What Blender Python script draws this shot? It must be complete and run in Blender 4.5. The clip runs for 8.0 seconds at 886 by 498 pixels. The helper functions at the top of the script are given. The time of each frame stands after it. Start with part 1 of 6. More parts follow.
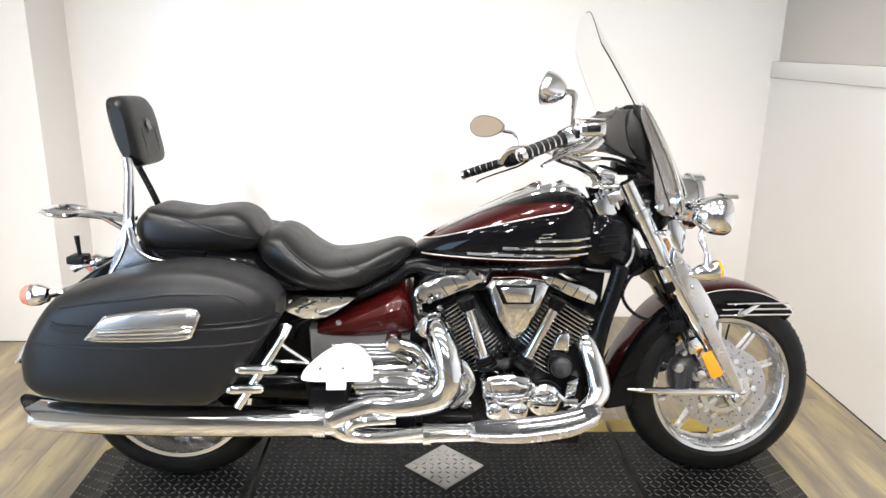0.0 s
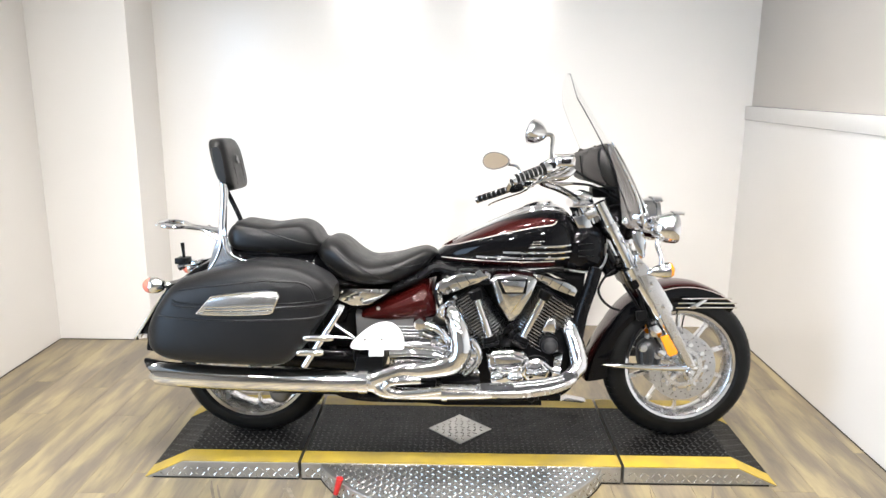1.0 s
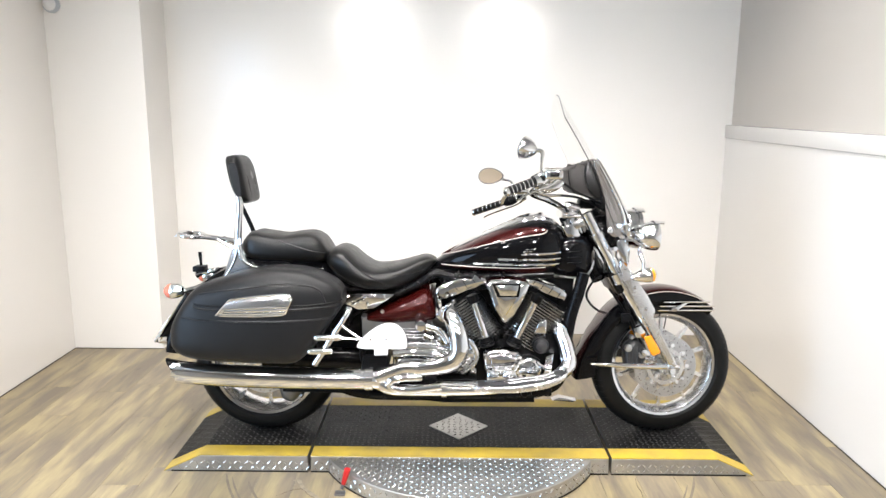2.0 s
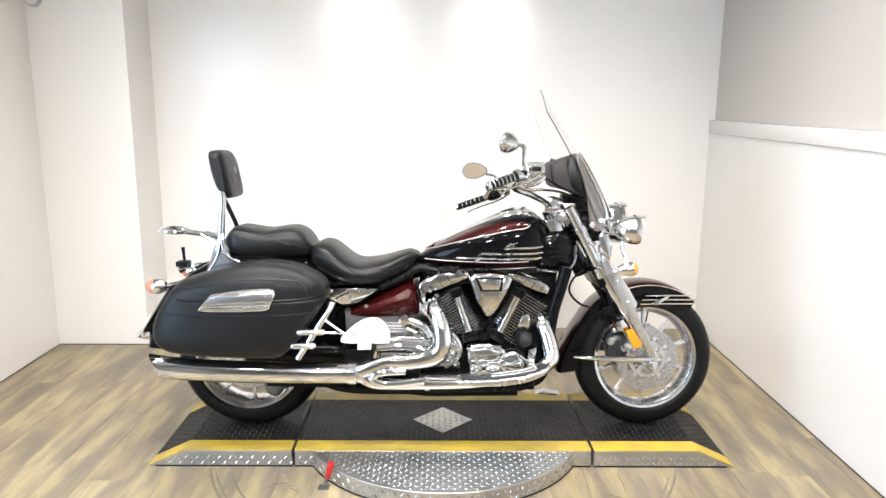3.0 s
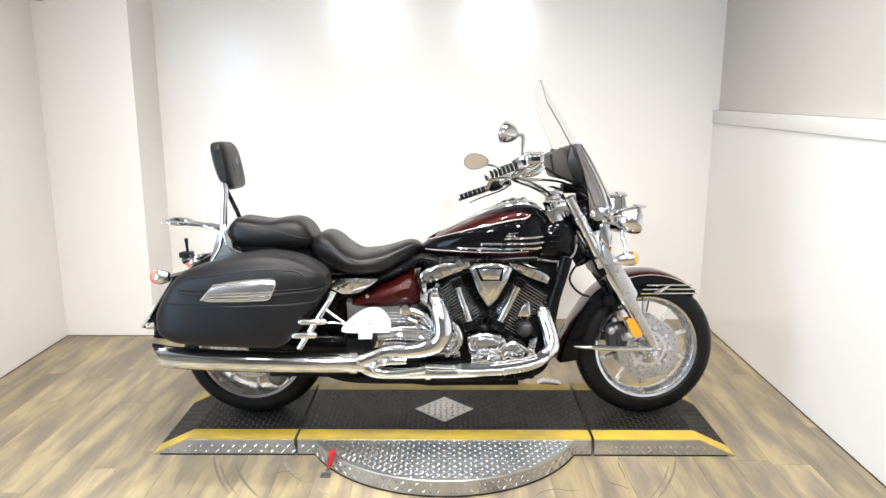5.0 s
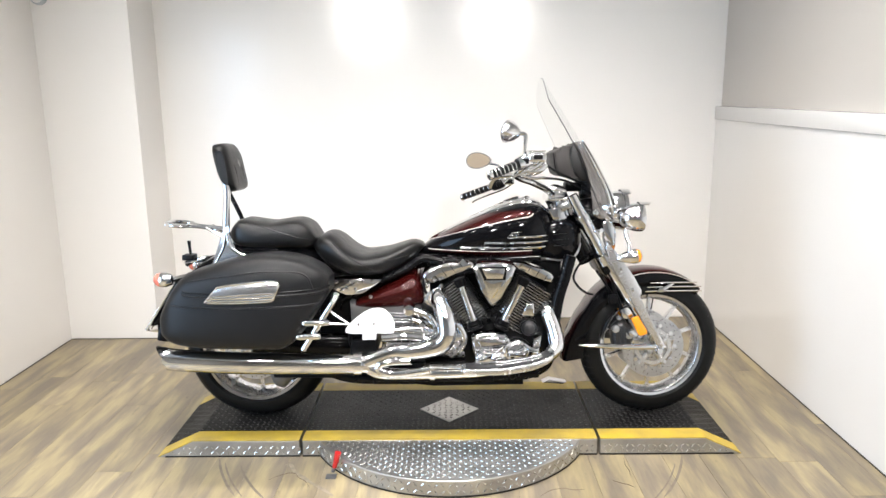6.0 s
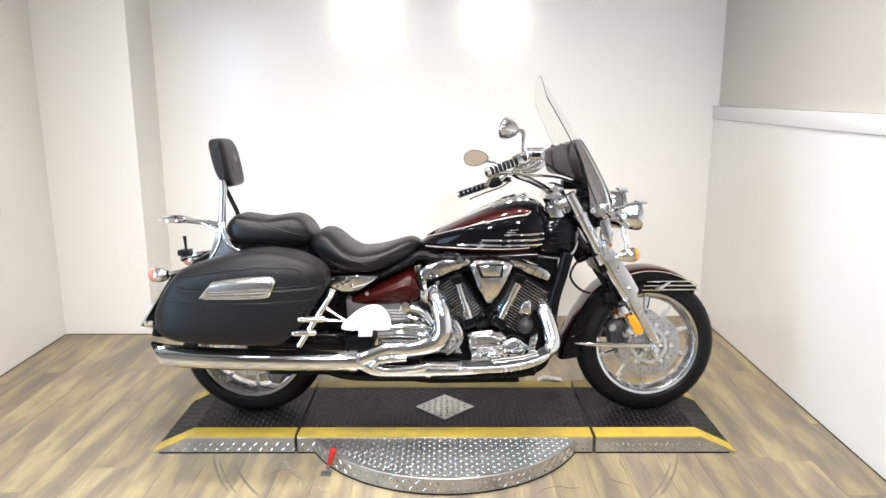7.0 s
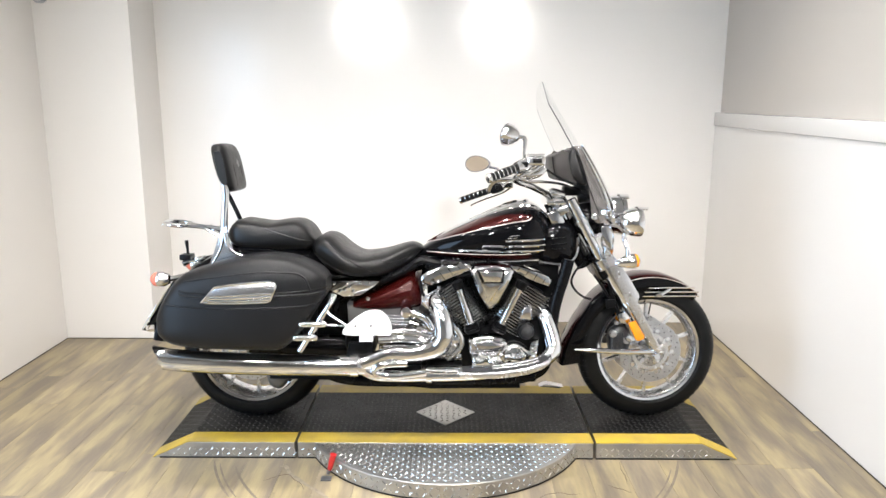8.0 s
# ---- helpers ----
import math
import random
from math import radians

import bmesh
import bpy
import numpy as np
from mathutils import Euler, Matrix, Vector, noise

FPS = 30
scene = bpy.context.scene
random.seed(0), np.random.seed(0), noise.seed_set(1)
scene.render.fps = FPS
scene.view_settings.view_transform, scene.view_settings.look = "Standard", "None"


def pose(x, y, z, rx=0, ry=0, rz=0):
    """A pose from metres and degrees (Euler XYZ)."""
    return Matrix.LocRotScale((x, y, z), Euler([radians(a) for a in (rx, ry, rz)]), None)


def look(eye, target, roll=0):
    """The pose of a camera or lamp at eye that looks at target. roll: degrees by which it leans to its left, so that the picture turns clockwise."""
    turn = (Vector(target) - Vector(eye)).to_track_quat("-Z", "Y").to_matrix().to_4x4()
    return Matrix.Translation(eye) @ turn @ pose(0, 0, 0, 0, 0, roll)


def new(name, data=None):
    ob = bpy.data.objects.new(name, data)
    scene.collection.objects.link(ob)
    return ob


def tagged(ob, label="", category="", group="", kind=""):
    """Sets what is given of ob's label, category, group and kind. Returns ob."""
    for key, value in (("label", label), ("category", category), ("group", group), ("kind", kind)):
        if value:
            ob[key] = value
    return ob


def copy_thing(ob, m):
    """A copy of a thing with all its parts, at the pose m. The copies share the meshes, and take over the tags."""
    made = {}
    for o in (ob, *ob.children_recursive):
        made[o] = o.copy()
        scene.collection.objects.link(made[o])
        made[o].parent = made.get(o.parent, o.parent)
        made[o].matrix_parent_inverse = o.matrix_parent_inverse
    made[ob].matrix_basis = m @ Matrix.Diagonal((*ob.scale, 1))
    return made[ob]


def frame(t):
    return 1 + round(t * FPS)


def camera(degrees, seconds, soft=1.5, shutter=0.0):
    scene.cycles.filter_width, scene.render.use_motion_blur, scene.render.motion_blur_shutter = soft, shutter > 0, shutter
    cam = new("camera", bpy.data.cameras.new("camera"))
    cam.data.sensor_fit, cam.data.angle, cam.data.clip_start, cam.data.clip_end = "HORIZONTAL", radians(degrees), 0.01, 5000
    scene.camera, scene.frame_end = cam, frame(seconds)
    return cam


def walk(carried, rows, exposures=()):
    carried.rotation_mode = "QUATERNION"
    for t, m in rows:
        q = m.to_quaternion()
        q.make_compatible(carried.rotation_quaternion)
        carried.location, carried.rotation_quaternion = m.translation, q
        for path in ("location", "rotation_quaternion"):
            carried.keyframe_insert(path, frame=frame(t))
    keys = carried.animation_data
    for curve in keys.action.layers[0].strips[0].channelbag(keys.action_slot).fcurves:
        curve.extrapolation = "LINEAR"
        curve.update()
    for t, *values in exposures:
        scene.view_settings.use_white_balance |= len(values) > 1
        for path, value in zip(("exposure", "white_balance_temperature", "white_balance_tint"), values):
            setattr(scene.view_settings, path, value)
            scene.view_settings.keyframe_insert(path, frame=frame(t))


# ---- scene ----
cam = camera(63.0, 8.0)
PATH = [
    (0, (-0.087, -2.108, 1.415), (-0.019, -0.185, 0.873), 0.9),
    (0.3, (-0.059, -2.357, 1.454), (0.006, -0.405, 1.022), 0.1),
    (0.5, (-0.061, -2.481, 1.462), (-0.013, -0.532, 1.014), 0.8),
    (0.8, (-0.040, -2.662, 1.466), (-0.056, -0.721, 0.983), 0.0),
    (1, (-0.041, -2.769, 1.473), (-0.064, -0.819, 1.028), 0.5),
    (1.2, (-0.061, -2.872, 1.465), (-0.094, -0.916, 1.050), 0.3),
    (2.3, (-0.051, -3.008, 1.470), (-0.056, -1.046, 1.082), 0.4),
    (2.5, (-0.048, -3.015, 1.459), (-0.057, -1.056, 1.055), 0.4),
    (3, (-0.026, -3.009, 1.468), (-0.009, -1.05, 1.067), 0.4),
    (3.5, (-0.001, -3.016, 1.462), (-0.002, -1.058, 1.056), 0.2),
    (4, (0.016, -3.023, 1.458), (0.001, -1.065, 1.052), -0.1),
    (4.5, (0.009, -3.026, 1.459), (-0.007, -1.069, 1.048), 0.1),
    (4.7, (0.009, -3.027, 1.458), (-0.000, -1.070, 1.044), 0.2),
    (5.8, (0.007, -3.018, 1.457), (-0.008, -1.065, 1.030), -0.5),
    (6, (0.008, -3.018, 1.458), (-0.008, -1.062, 1.037), -0.6),
    (6.5, (0.008, -3.016, 1.453), (-0.005, -1.059, 1.039), -0.5),
    (7, (0.003, -3.011, 1.449), (-0.001, -1.056, 1.025), -0.1),
    (7.5, (0.008, -3.014, 1.448), (-0.01, -1.06, 1.022), 0.4),
    (8, (0.007, -3.016, 1.452), (-0.003, -1.059, 1.042), 0.1),
]
EXPOSURES = [(0.0, 0.12), (0.5, 0.12), (1.0, 0.15), (3.5, 0.13), (5.8, 0.03), (7.0, -0.01), (8.0, 0.01)]
walk(cam, [(t, look(eye, target, roll)) for t, eye, target, roll in PATH], EXPOSURES)

# ---- light: a windowless photo bay lit from the ceiling and from the open front of the bay ----
world = bpy.data.worlds.new("room_air")
scene.world = world
world.use_nodes = True
world.node_tree.nodes["Background"].inputs[0].default_value = (0.62, 0.78, 1.0, 1)
world.node_tree.nodes["Background"].inputs[1].default_value = 1.2


def area(name, eye, target, sx, sy, watts, colour):
    lamp = bpy.data.lights.new(name, "AREA")
    lamp.shape, lamp.size, lamp.size_y, lamp.energy, lamp.color = "RECTANGLE", sx, sy, watts, colour
    ob = new(name, lamp)
    ob.matrix_world = look(eye, target)
    return ob


LAMP_TINT = (1.012, 0.982, 0.957)
LAMP_Z = 3.0
# The -4.6 row is unseen, added to brighten what the chrome reflects.
LAMP_SPOTS = [(x, y) for y in (-0.1, -1.25, -2.6, -4.6) for x in (-1.5, -0.88, -0.26, 0.36, 0.98)]
LAMP_WATTS = {-0.1: 8.8, -1.25: 7.4, -2.6: 4.5, -4.6: 6.0}
for lamp_x, lamp_y in LAMP_SPOTS:
    round_lamp = area("downlight_beam", (lamp_x, lamp_y, LAMP_Z - 0.03), (lamp_x, lamp_y, 0), 0.17, 0.17, LAMP_WATTS[lamp_y], LAMP_TINT)
    round_lamp.data.shape, round_lamp.data.spread = "DISK", radians(116)


WORK_SPOTS = ((-0.93, -2.95, 2.35), (0.62, -2.95, 2.35))
for spot in WORK_SPOTS:
    area("work_lamp_beam", spot, (spot[0], 1.5, 0.35), 0.2, 0.2, 13, LAMP_TINT).data.spread = radians(66)
area("doorway_daylight", (-2.36, -2.0, 1.12), (0.0, -1.7, 0.9), 1.3, 2.0, 58, (0.5, 0.72, 1.0))

# ---- materials ----
def mat(name, colour, rough=0.5, metal=0.0, coat=0.0, spot=0.0, scale=8.0, rough_var=0.0, bump=0.0, bump_scale=60.0, colour2=None, spec=0.5):
    """A procedural surface: two scales of variation in colour and roughness, and a fine relief."""
    m = bpy.data.materials.new(name)
    m.use_nodes = True
    nt = m.node_tree
    b = nt.nodes["Principled BSDF"]
    b.inputs["Base Color"].default_value = (*colour, 1)
    b.inputs["Roughness"].default_value = rough
    b.inputs["Metallic"].default_value = metal
    b.inputs["Coat Weight"].default_value = coat
    b.inputs["Coat Roughness"].default_value = 0.04
    b.inputs["Specular IOR Level"].default_value = spec
    tc = nt.nodes.new("ShaderNodeTexCoord")

    def grain(s, detail=6.0):
        n = nt.nodes.new("ShaderNodeTexNoise")
        n.inputs["Scale"].default_value, n.inputs["Detail"].default_value = s, detail
        nt.links.new(tc.outputs["Object"], n.inputs["Vector"])
        return n

    if spot or colour2:
        n = grain(scale)
        ramp = nt.nodes.new("ShaderNodeValToRGB")
        other = colour2 or tuple(max(0.0, c * (1 - spot)) for c in colour)
        ramp.color_ramp.elements[0].position, ramp.color_ramp.elements[0].color = 0.3, (*other, 1)
        ramp.color_ramp.elements[1].position, ramp.color_ramp.elements[1].color = 0.7, (*colour, 1)
        nt.links.new(n.outputs["Fac"], ramp.inputs["Fac"])
        nt.links.new(ramp.outputs["Color"], b.inputs["Base Color"])
    if rough_var:
        n = grain(scale * 2.7)
        r = nt.nodes.new("ShaderNodeMapRange")
        r.inputs["To Min"].default_value, r.inputs["To Max"].default_value = max(0.0, rough - rough_var), rough + rough_var
        nt.links.new(n.outputs["Fac"], r.inputs["Value"])
        nt.links.new(r.outputs["Result"], b.inputs["Roughness"])
    if bump:
        n = grain(bump_scale, 8.0)
        bp = nt.nodes.new("ShaderNodeBump")
        bp.inputs["Strength"].default_value, bp.inputs["Distance"].default_value = bump, 0.002
        nt.links.new(n.outputs["Fac"], bp.inputs["Height"])
        nt.links.new(bp.outputs["Normal"], b.inputs["Normal"])
    return m


def glowing(name, colour, strength):
    m = bpy.data.materials.new(name)
    m.use_nodes = True
    b = m.node_tree.nodes["Principled BSDF"]
    b.inputs["Base Color"].default_value = (0.9, 0.9, 0.9, 1)
    b.inputs["Emission Color"].default_value = (*colour, 1)
    b.inputs["Emission Strength"].default_value = strength
    return m


CHROME = mat("chrome", (0.85, 0.855, 0.865), 0.05, 1.0, rough_var=0.025, scale=14, spot=0.06)
SATIN_CHROME = mat("satin_chrome", (0.68, 0.68, 0.69), 0.2, 1.0, rough_var=0.08, scale=12, spot=0.1)
ALLOY = mat("cast_alloy", (0.82, 0.82, 0.83), 0.26, 1.0, rough_var=0.08, spot=0.12, scale=10)
STEEL = mat("disc_steel", (0.62, 0.62, 0.63), 0.3, 1.0, rough_var=0.1, spot=0.15, scale=30)
BLACK_GLOSS = mat("black_gloss_paint", (0.003, 0.003, 0.0035), 0.07, 0.0, coat=0.28, rough_var=0.02, spec=0.04)
MAROON = mat("maroon_metallic_paint", (0.036, 0.0034, 0.003), 0.24, 0.3, coat=0.5, spec=0.08, spot=0.25, scale=90)
SILVER_LINE = mat("silver_pinstripe", (0.62, 0.56, 0.53), 0.3, 0.5)
LEATHER = mat("black_seat_leather", (0.0032, 0.0032, 0.0034), 0.37, spec=0.33, spot=0.4, scale=9, rough_var=0.12, bump=0.14, bump_scale=420)
BAG_VINYL = mat("dark_grey_bag_vinyl", (0.009, 0.009, 0.0096), 0.36, spec=0.24, spot=0.25, scale=7, rough_var=0.08, bump=0.3, bump_scale=500)
RUBBER = mat("tyre_rubber", (0.0085, 0.0085, 0.0085), 0.42, spec=0.14, spot=0.4, scale=20, rough_var=0.1, bump=0.3, bump_scale=150)
ENGINE_BLACK = mat("black_engine_paint", (0.0035, 0.0035, 0.004), 0.36, spec=0.1, spot=0.3, rough_var=0.1, bump=0.1)
FRAME_BLACK = mat("black_frame_paint", (0.0035, 0.0035, 0.004), 0.26, spec=0.1, coat=0.08, rough_var=0.08)
GREY_CAST = mat("grey_cast_cover", (0.2, 0.2, 0.205), 0.36, 0.6, spot=0.2, rough_var=0.1)
# White base colour stands in for the bright reflection of a polished cover.
WHITE_COVER = mat("white_reflection_cover", (0.86, 0.86, 0.86), 0.3, spot=0.04, scale=30)
AMBER = mat("amber_lens", (0.9, 0.3, 0.01), 0.2, coat=0.6, spot=0.15, scale=40)
PINK_LENS = mat("faded_red_lens", (0.75, 0.2, 0.14), 0.25, coat=0.6, spot=0.2, scale=40)
POUCH_VINYL = mat("brown_grey_pouch_vinyl", (0.035, 0.031, 0.029), 0.5, spec=0.3, spot=0.25, scale=9, rough_var=0.08, bump=0.3, bump_scale=400)
MIRROR_GLASS = mat("mirror_glass", (0.64, 0.56, 0.46), 0.02, 1.0)
RED_GRIP = mat("red_rubber_grip", (0.55, 0.02, 0.02), 0.4, spot=0.2, rough_var=0.1)
DARK_PLASTIC = mat("dark_plastic", (0.0045, 0.0045, 0.005), 0.33, spec=0.12, rough_var=0.1, bump=0.1)

GLASS = bpy.data.materials.new("clear_acrylic")
GLASS.use_nodes = True
_nt = GLASS.node_tree
_nt.nodes.remove(_nt.nodes["Principled BSDF"])
_clear, _shine, _mix = (_nt.nodes.new(k) for k in ("ShaderNodeBsdfTransparent", "ShaderNodeBsdfGlossy", "ShaderNodeMixShader"))
_clear.inputs[0].default_value = (0.988, 0.99, 0.99, 1)
_shine.inputs["Roughness"].default_value, _mix.inputs[0].default_value = 0.04, 0.03
_nt.links.new(_clear.outputs[0], _mix.inputs[1])
_nt.links.new(_shine.outputs[0], _mix.inputs[2])
_nt.links.new(_mix.outputs[0], _nt.nodes["Material Output"].inputs[0])

# Shop walls out of view, kept pale to brighten the chrome's reflections.
DARK_WALL = mat("pale_shop_wall", (0.55, 0.55, 0.545), 0.7, spot=0.2, scale=2)
WALL_PAINT = mat("white_wall_paint", (0.862, 0.837, 0.806), 0.17, spot=0.03, scale=1.3, rough_var=0.05, bump=0.12, bump_scale=160)
# The white wall's paint, darkened to beige for the weak light up there.
UPPER_DIM_PAINT = mat("dimmed_wall_paint", (0.62, 0.575, 0.525), 0.5, spot=0.04, scale=1.1, rough_var=0.08, bump=0.12, bump_scale=160)
CEILING_PAINT = mat("dull_ceiling_paint", (0.48, 0.47, 0.455), 0.8, spot=0.04, scale=2, bump=0.15, bump_scale=120)
TREAD_ALLOY = mat("tread_plate_aluminium", (0.56, 0.55, 0.53), 0.36, 0.9, spot=0.4, scale=6, rough_var=0.14, bump=0.25, bump_scale=90)
TREAD_BLACK = mat("worn_black_tread_paint", (0.008, 0.0077, 0.0074), 0.4, spec=0.12, spot=0.5, scale=7, rough_var=0.12, bump=0.4, bump_scale=120)
TREAD_CREST = mat("worn_tread_crest", (0.8, 0.79, 0.76), 0.24, 1.0, spot=0.2, scale=20, rough_var=0.1)
DECK_CREST = mat("worn_black_crest", (0.075, 0.073, 0.07), 0.3, spot=0.6, scale=11, rough_var=0.1, spec=0.3)
YELLOW = mat("worn_yellow_paint", (0.54, 0.38, 0.035), 0.5, colour2=(0.36, 0.26, 0.06), scale=9, rough_var=0.1, bump=0.15)


def plank_material():
    m = bpy.data.materials.new("oak_vinyl_plank")
    m.use_nodes = True
    nt = m.node_tree
    b = nt.nodes["Principled BSDF"]
    tc, info = nt.nodes.new("ShaderNodeTexCoord"), nt.nodes.new("ShaderNodeObjectInfo")
    shift = nt.nodes.new("ShaderNodeVectorMath")
    shift.operation = "MULTIPLY_ADD"
    nt.links.new(info.outputs["Random"], shift.inputs[0])
    shift.inputs[1].default_value = (7.0, 23.0, 3.0)
    nt.links.new(tc.outputs["Object"], shift.inputs[2])

    def grain(sx, sy, detail, distort):
        mp, n = nt.nodes.new("ShaderNodeMapping"), nt.nodes.new("ShaderNodeTexNoise")
        mp.inputs["Scale"].default_value = (sx, sy, 1)
        n.inputs["Scale"].default_value, n.inputs["Detail"].default_value, n.inputs["Distortion"].default_value = 1.0, detail, distort
        nt.links.new(shift.outputs["Vector"], mp.inputs["Vector"])
        nt.links.new(mp.outputs["Vector"], n.inputs["Vector"])
        return n

    broad, fine = grain(15, 2.6, 7, 0.25), grain(90, 9, 5, 0.4)
    ramp = nt.nodes.new("ShaderNodeValToRGB")
    e = ramp.color_ramp.elements
    e[0].position, e[0].color = 0.36, (0.19, 0.156, 0.116, 1)
    e[1].position, e[1].color = 0.63, (0.362, 0.292, 0.166, 1)
    mid = e.new(0.5)
    mid.color = (0.262, 0.212, 0.138, 1)
    nt.links.new(broad.outputs["Fac"], ramp.inputs["Fac"])
    streak = nt.nodes.new("ShaderNodeMapRange")
    streak.inputs["From Min"].default_value, streak.inputs["From Max"].default_value = 0.3, 0.7
    streak.inputs["To Min"].default_value, streak.inputs["To Max"].default_value = 0.88, 1.08
    nt.links.new(fine.outputs["Fac"], streak.inputs["Value"])
    tone = nt.nodes.new("ShaderNodeMapRange")
    tone.inputs["To Min"].default_value, tone.inputs["To Max"].default_value = 0.83, 1.1
    nt.links.new(info.outputs["Random"], tone.inputs["Value"])
    mul = nt.nodes.new("ShaderNodeMath")
    mul.operation = "MULTIPLY"
    nt.links.new(streak.outputs["Result"], mul.inputs[0])
    nt.links.new(tone.outputs["Result"], mul.inputs[1])
    knots = grain(26, 12, 2, 0.3)
    spot = nt.nodes.new("ShaderNodeMapRange")
    spot.inputs["From Min"].default_value, spot.inputs["From Max"].default_value = 0.7, 0.78
    spot.inputs["To Min"].default_value, spot.inputs["To Max"].default_value = 1.0, 0.72
    nt.links.new(knots.outputs["Fac"], spot.inputs["Value"])
    mul2 = nt.nodes.new("ShaderNodeMath")
    mul2.operation = "MULTIPLY"
    nt.links.new(mul.outputs["Value"], mul2.inputs[0])
    nt.links.new(spot.outputs["Result"], mul2.inputs[1])
    mul = mul2
    vm = nt.nodes.new("ShaderNodeVectorMath")
    vm.operation = "SCALE"
    nt.links.new(ramp.outputs["Color"], vm.inputs[0])
    nt.links.new(mul.outputs["Value"], vm.inputs["Scale"])
    nt.links.new(vm.outputs["Vector"], b.inputs["Base Color"])
    rr = nt.nodes.new("ShaderNodeMapRange")
    rr.inputs["To Min"].default_value, rr.inputs["To Max"].default_value = 0.3, 0.5
    nt.links.new(fine.outputs["Fac"], rr.inputs["Value"])
    nt.links.new(rr.outputs["Result"], b.inputs["Roughness"])
    bp = nt.nodes.new("ShaderNodeBump")
    bp.inputs["Strength"].default_value, bp.inputs["Distance"].default_value = 0.2, 0.002
    nt.links.new(fine.outputs["Fac"], bp.inputs["Height"])
    nt.links.new(bp.outputs["Normal"], b.inputs["Normal"])
    return m


PLANK = plank_material()


# ---- mesh helpers ----
def part(name, bm, material, parent=None, label="", smooth=35, at=None):
    """Links a bmesh as one mesh object under a thing or a part."""
    bmesh.ops.recalc_face_normals(bm, faces=bm.faces)
    me = bpy.data.meshes.new(name)
    bm.to_mesh(me)
    bm.free()
    me.materials.append(material)
    if smooth:
        me.shade_smooth()
        me.set_sharp_from_angle(angle=radians(smooth))
    ob = new(name, me)
    if parent is not None:
        ob.parent = parent
    if at is not None:
        ob.matrix_basis = at
    if label:
        ob["label"] = label
    return ob


def thing(name, label, category, at=None, group="", kind=""):
    ob = new(name)
    ob.empty_display_size = 0.1
    if at is not None:
        ob.matrix_basis = at
    return tagged(ob, label, category, group, kind)


def box(x0, x1, y0, y1, z0, z1, bevel=0.0, seg=2, bm=None):
    own = bmesh.new()
    bmesh.ops.create_cube(own, size=1)
    for v in own.verts:
        v.co = Vector((x0 + (v.co.x + 0.5) * (x1 - x0), y0 + (v.co.y + 0.5) * (y1 - y0), z0 + (v.co.z + 0.5) * (z1 - z0)))
    if bevel:
        bmesh.ops.bevel(own, geom=own.edges[:], offset=bevel, segments=seg, affect="EDGES", profile=0.5)
    return merge(bm, own)


def merge(bm, own):
    """Adds own to bm, where there is one."""
    if bm is None:
        return own
    me = bpy.data.meshes.new("scratch")
    own.to_mesh(me)
    own.free()
    bm.from_mesh(me)
    bpy.data.meshes.remove(me)
    return bm


def spline(points, n=6, closed=False):
    """A smooth line through the points (Catmull-Rom), of any dimension."""
    p = [np.array(q, float) for q in points]
    if len(p) < 3:
        return [p[0] + (p[-1] - p[0]) * k / n for k in range(n + 1)]
    out = []
    count = len(p) if closed else len(p) - 1
    for i in range(count):
        if closed:
            a, b, c, d = p[i - 1], p[i], p[(i + 1) % len(p)], p[(i + 2) % len(p)]
        else:
            a, b, c, d = p[max(i - 1, 0)], p[i], p[i + 1], p[min(i + 2, len(p) - 1)]
        for k in range(n):
            t = k / n
            out.append(0.5 * (2 * b + (c - a) * t + (2 * a - 5 * b + 4 * c - d) * t * t + (3 * b - a - 3 * c + d) * t ** 3))
    if not closed:
        out.append(p[-1])
    return out


def rings(bm, loops, cap=True, closed=False):
    """Skins rows of points with quads."""
    rows = [[bm.verts.new(Vector(p)) for p in loop] for loop in loops]
    n = len(rows[0])
    pairs = list(zip(rows, rows[1:])) + ([(rows[-1], rows[0])] if closed else [])
    for a, b in pairs:
        for i in range(n):
            bm.faces.new((a[i], a[(i + 1) % n], b[(i + 1) % n], b[i]))
    if cap and not closed:
        for row in (rows[0], rows[-1]):
            bm.faces.new(row)
    return bm


def tube(points, radius, sides=12, n=6, bm=None, flat=1.0, closed=False, cap=True, smooth=True):
    """A round bar along a smooth line; radius may be a list, one for each point; flat squeezes it across."""
    radii = radius if isinstance(radius, (list, tuple)) else [radius] * len(points)
    if smooth:
        line = spline([(*p, r) for p, r in zip(points, radii)], n, closed)
    else:
        line = [np.array((*p, r), float) for p, r in zip(points, radii)]
    own = bmesh.new()
    loops, side = [], None
    for i, q in enumerate(line):
        a = line[i - 1] if (i or closed) else line[i]
        b = line[(i + 1) % len(line)] if (i + 1 < len(line) or closed) else line[i]
        way = Vector(b[:3] - a[:3]).normalized()
        if side is None:
            side = way.cross(Vector((0, 0, 1)) if abs(way.z) < 0.9 else Vector((0, 1, 0))).normalized()
        side = (side - way * side.dot(way)).normalized()
        up = way.cross(side)
        loops.append([Vector(q[:3]) + float(q[3]) * (side * math.cos(u) + up * math.sin(u) * flat) for u in (2 * math.pi * k / sides for k in range(sides))])
    rings(own, loops, cap, closed)
    return merge(bm, own)


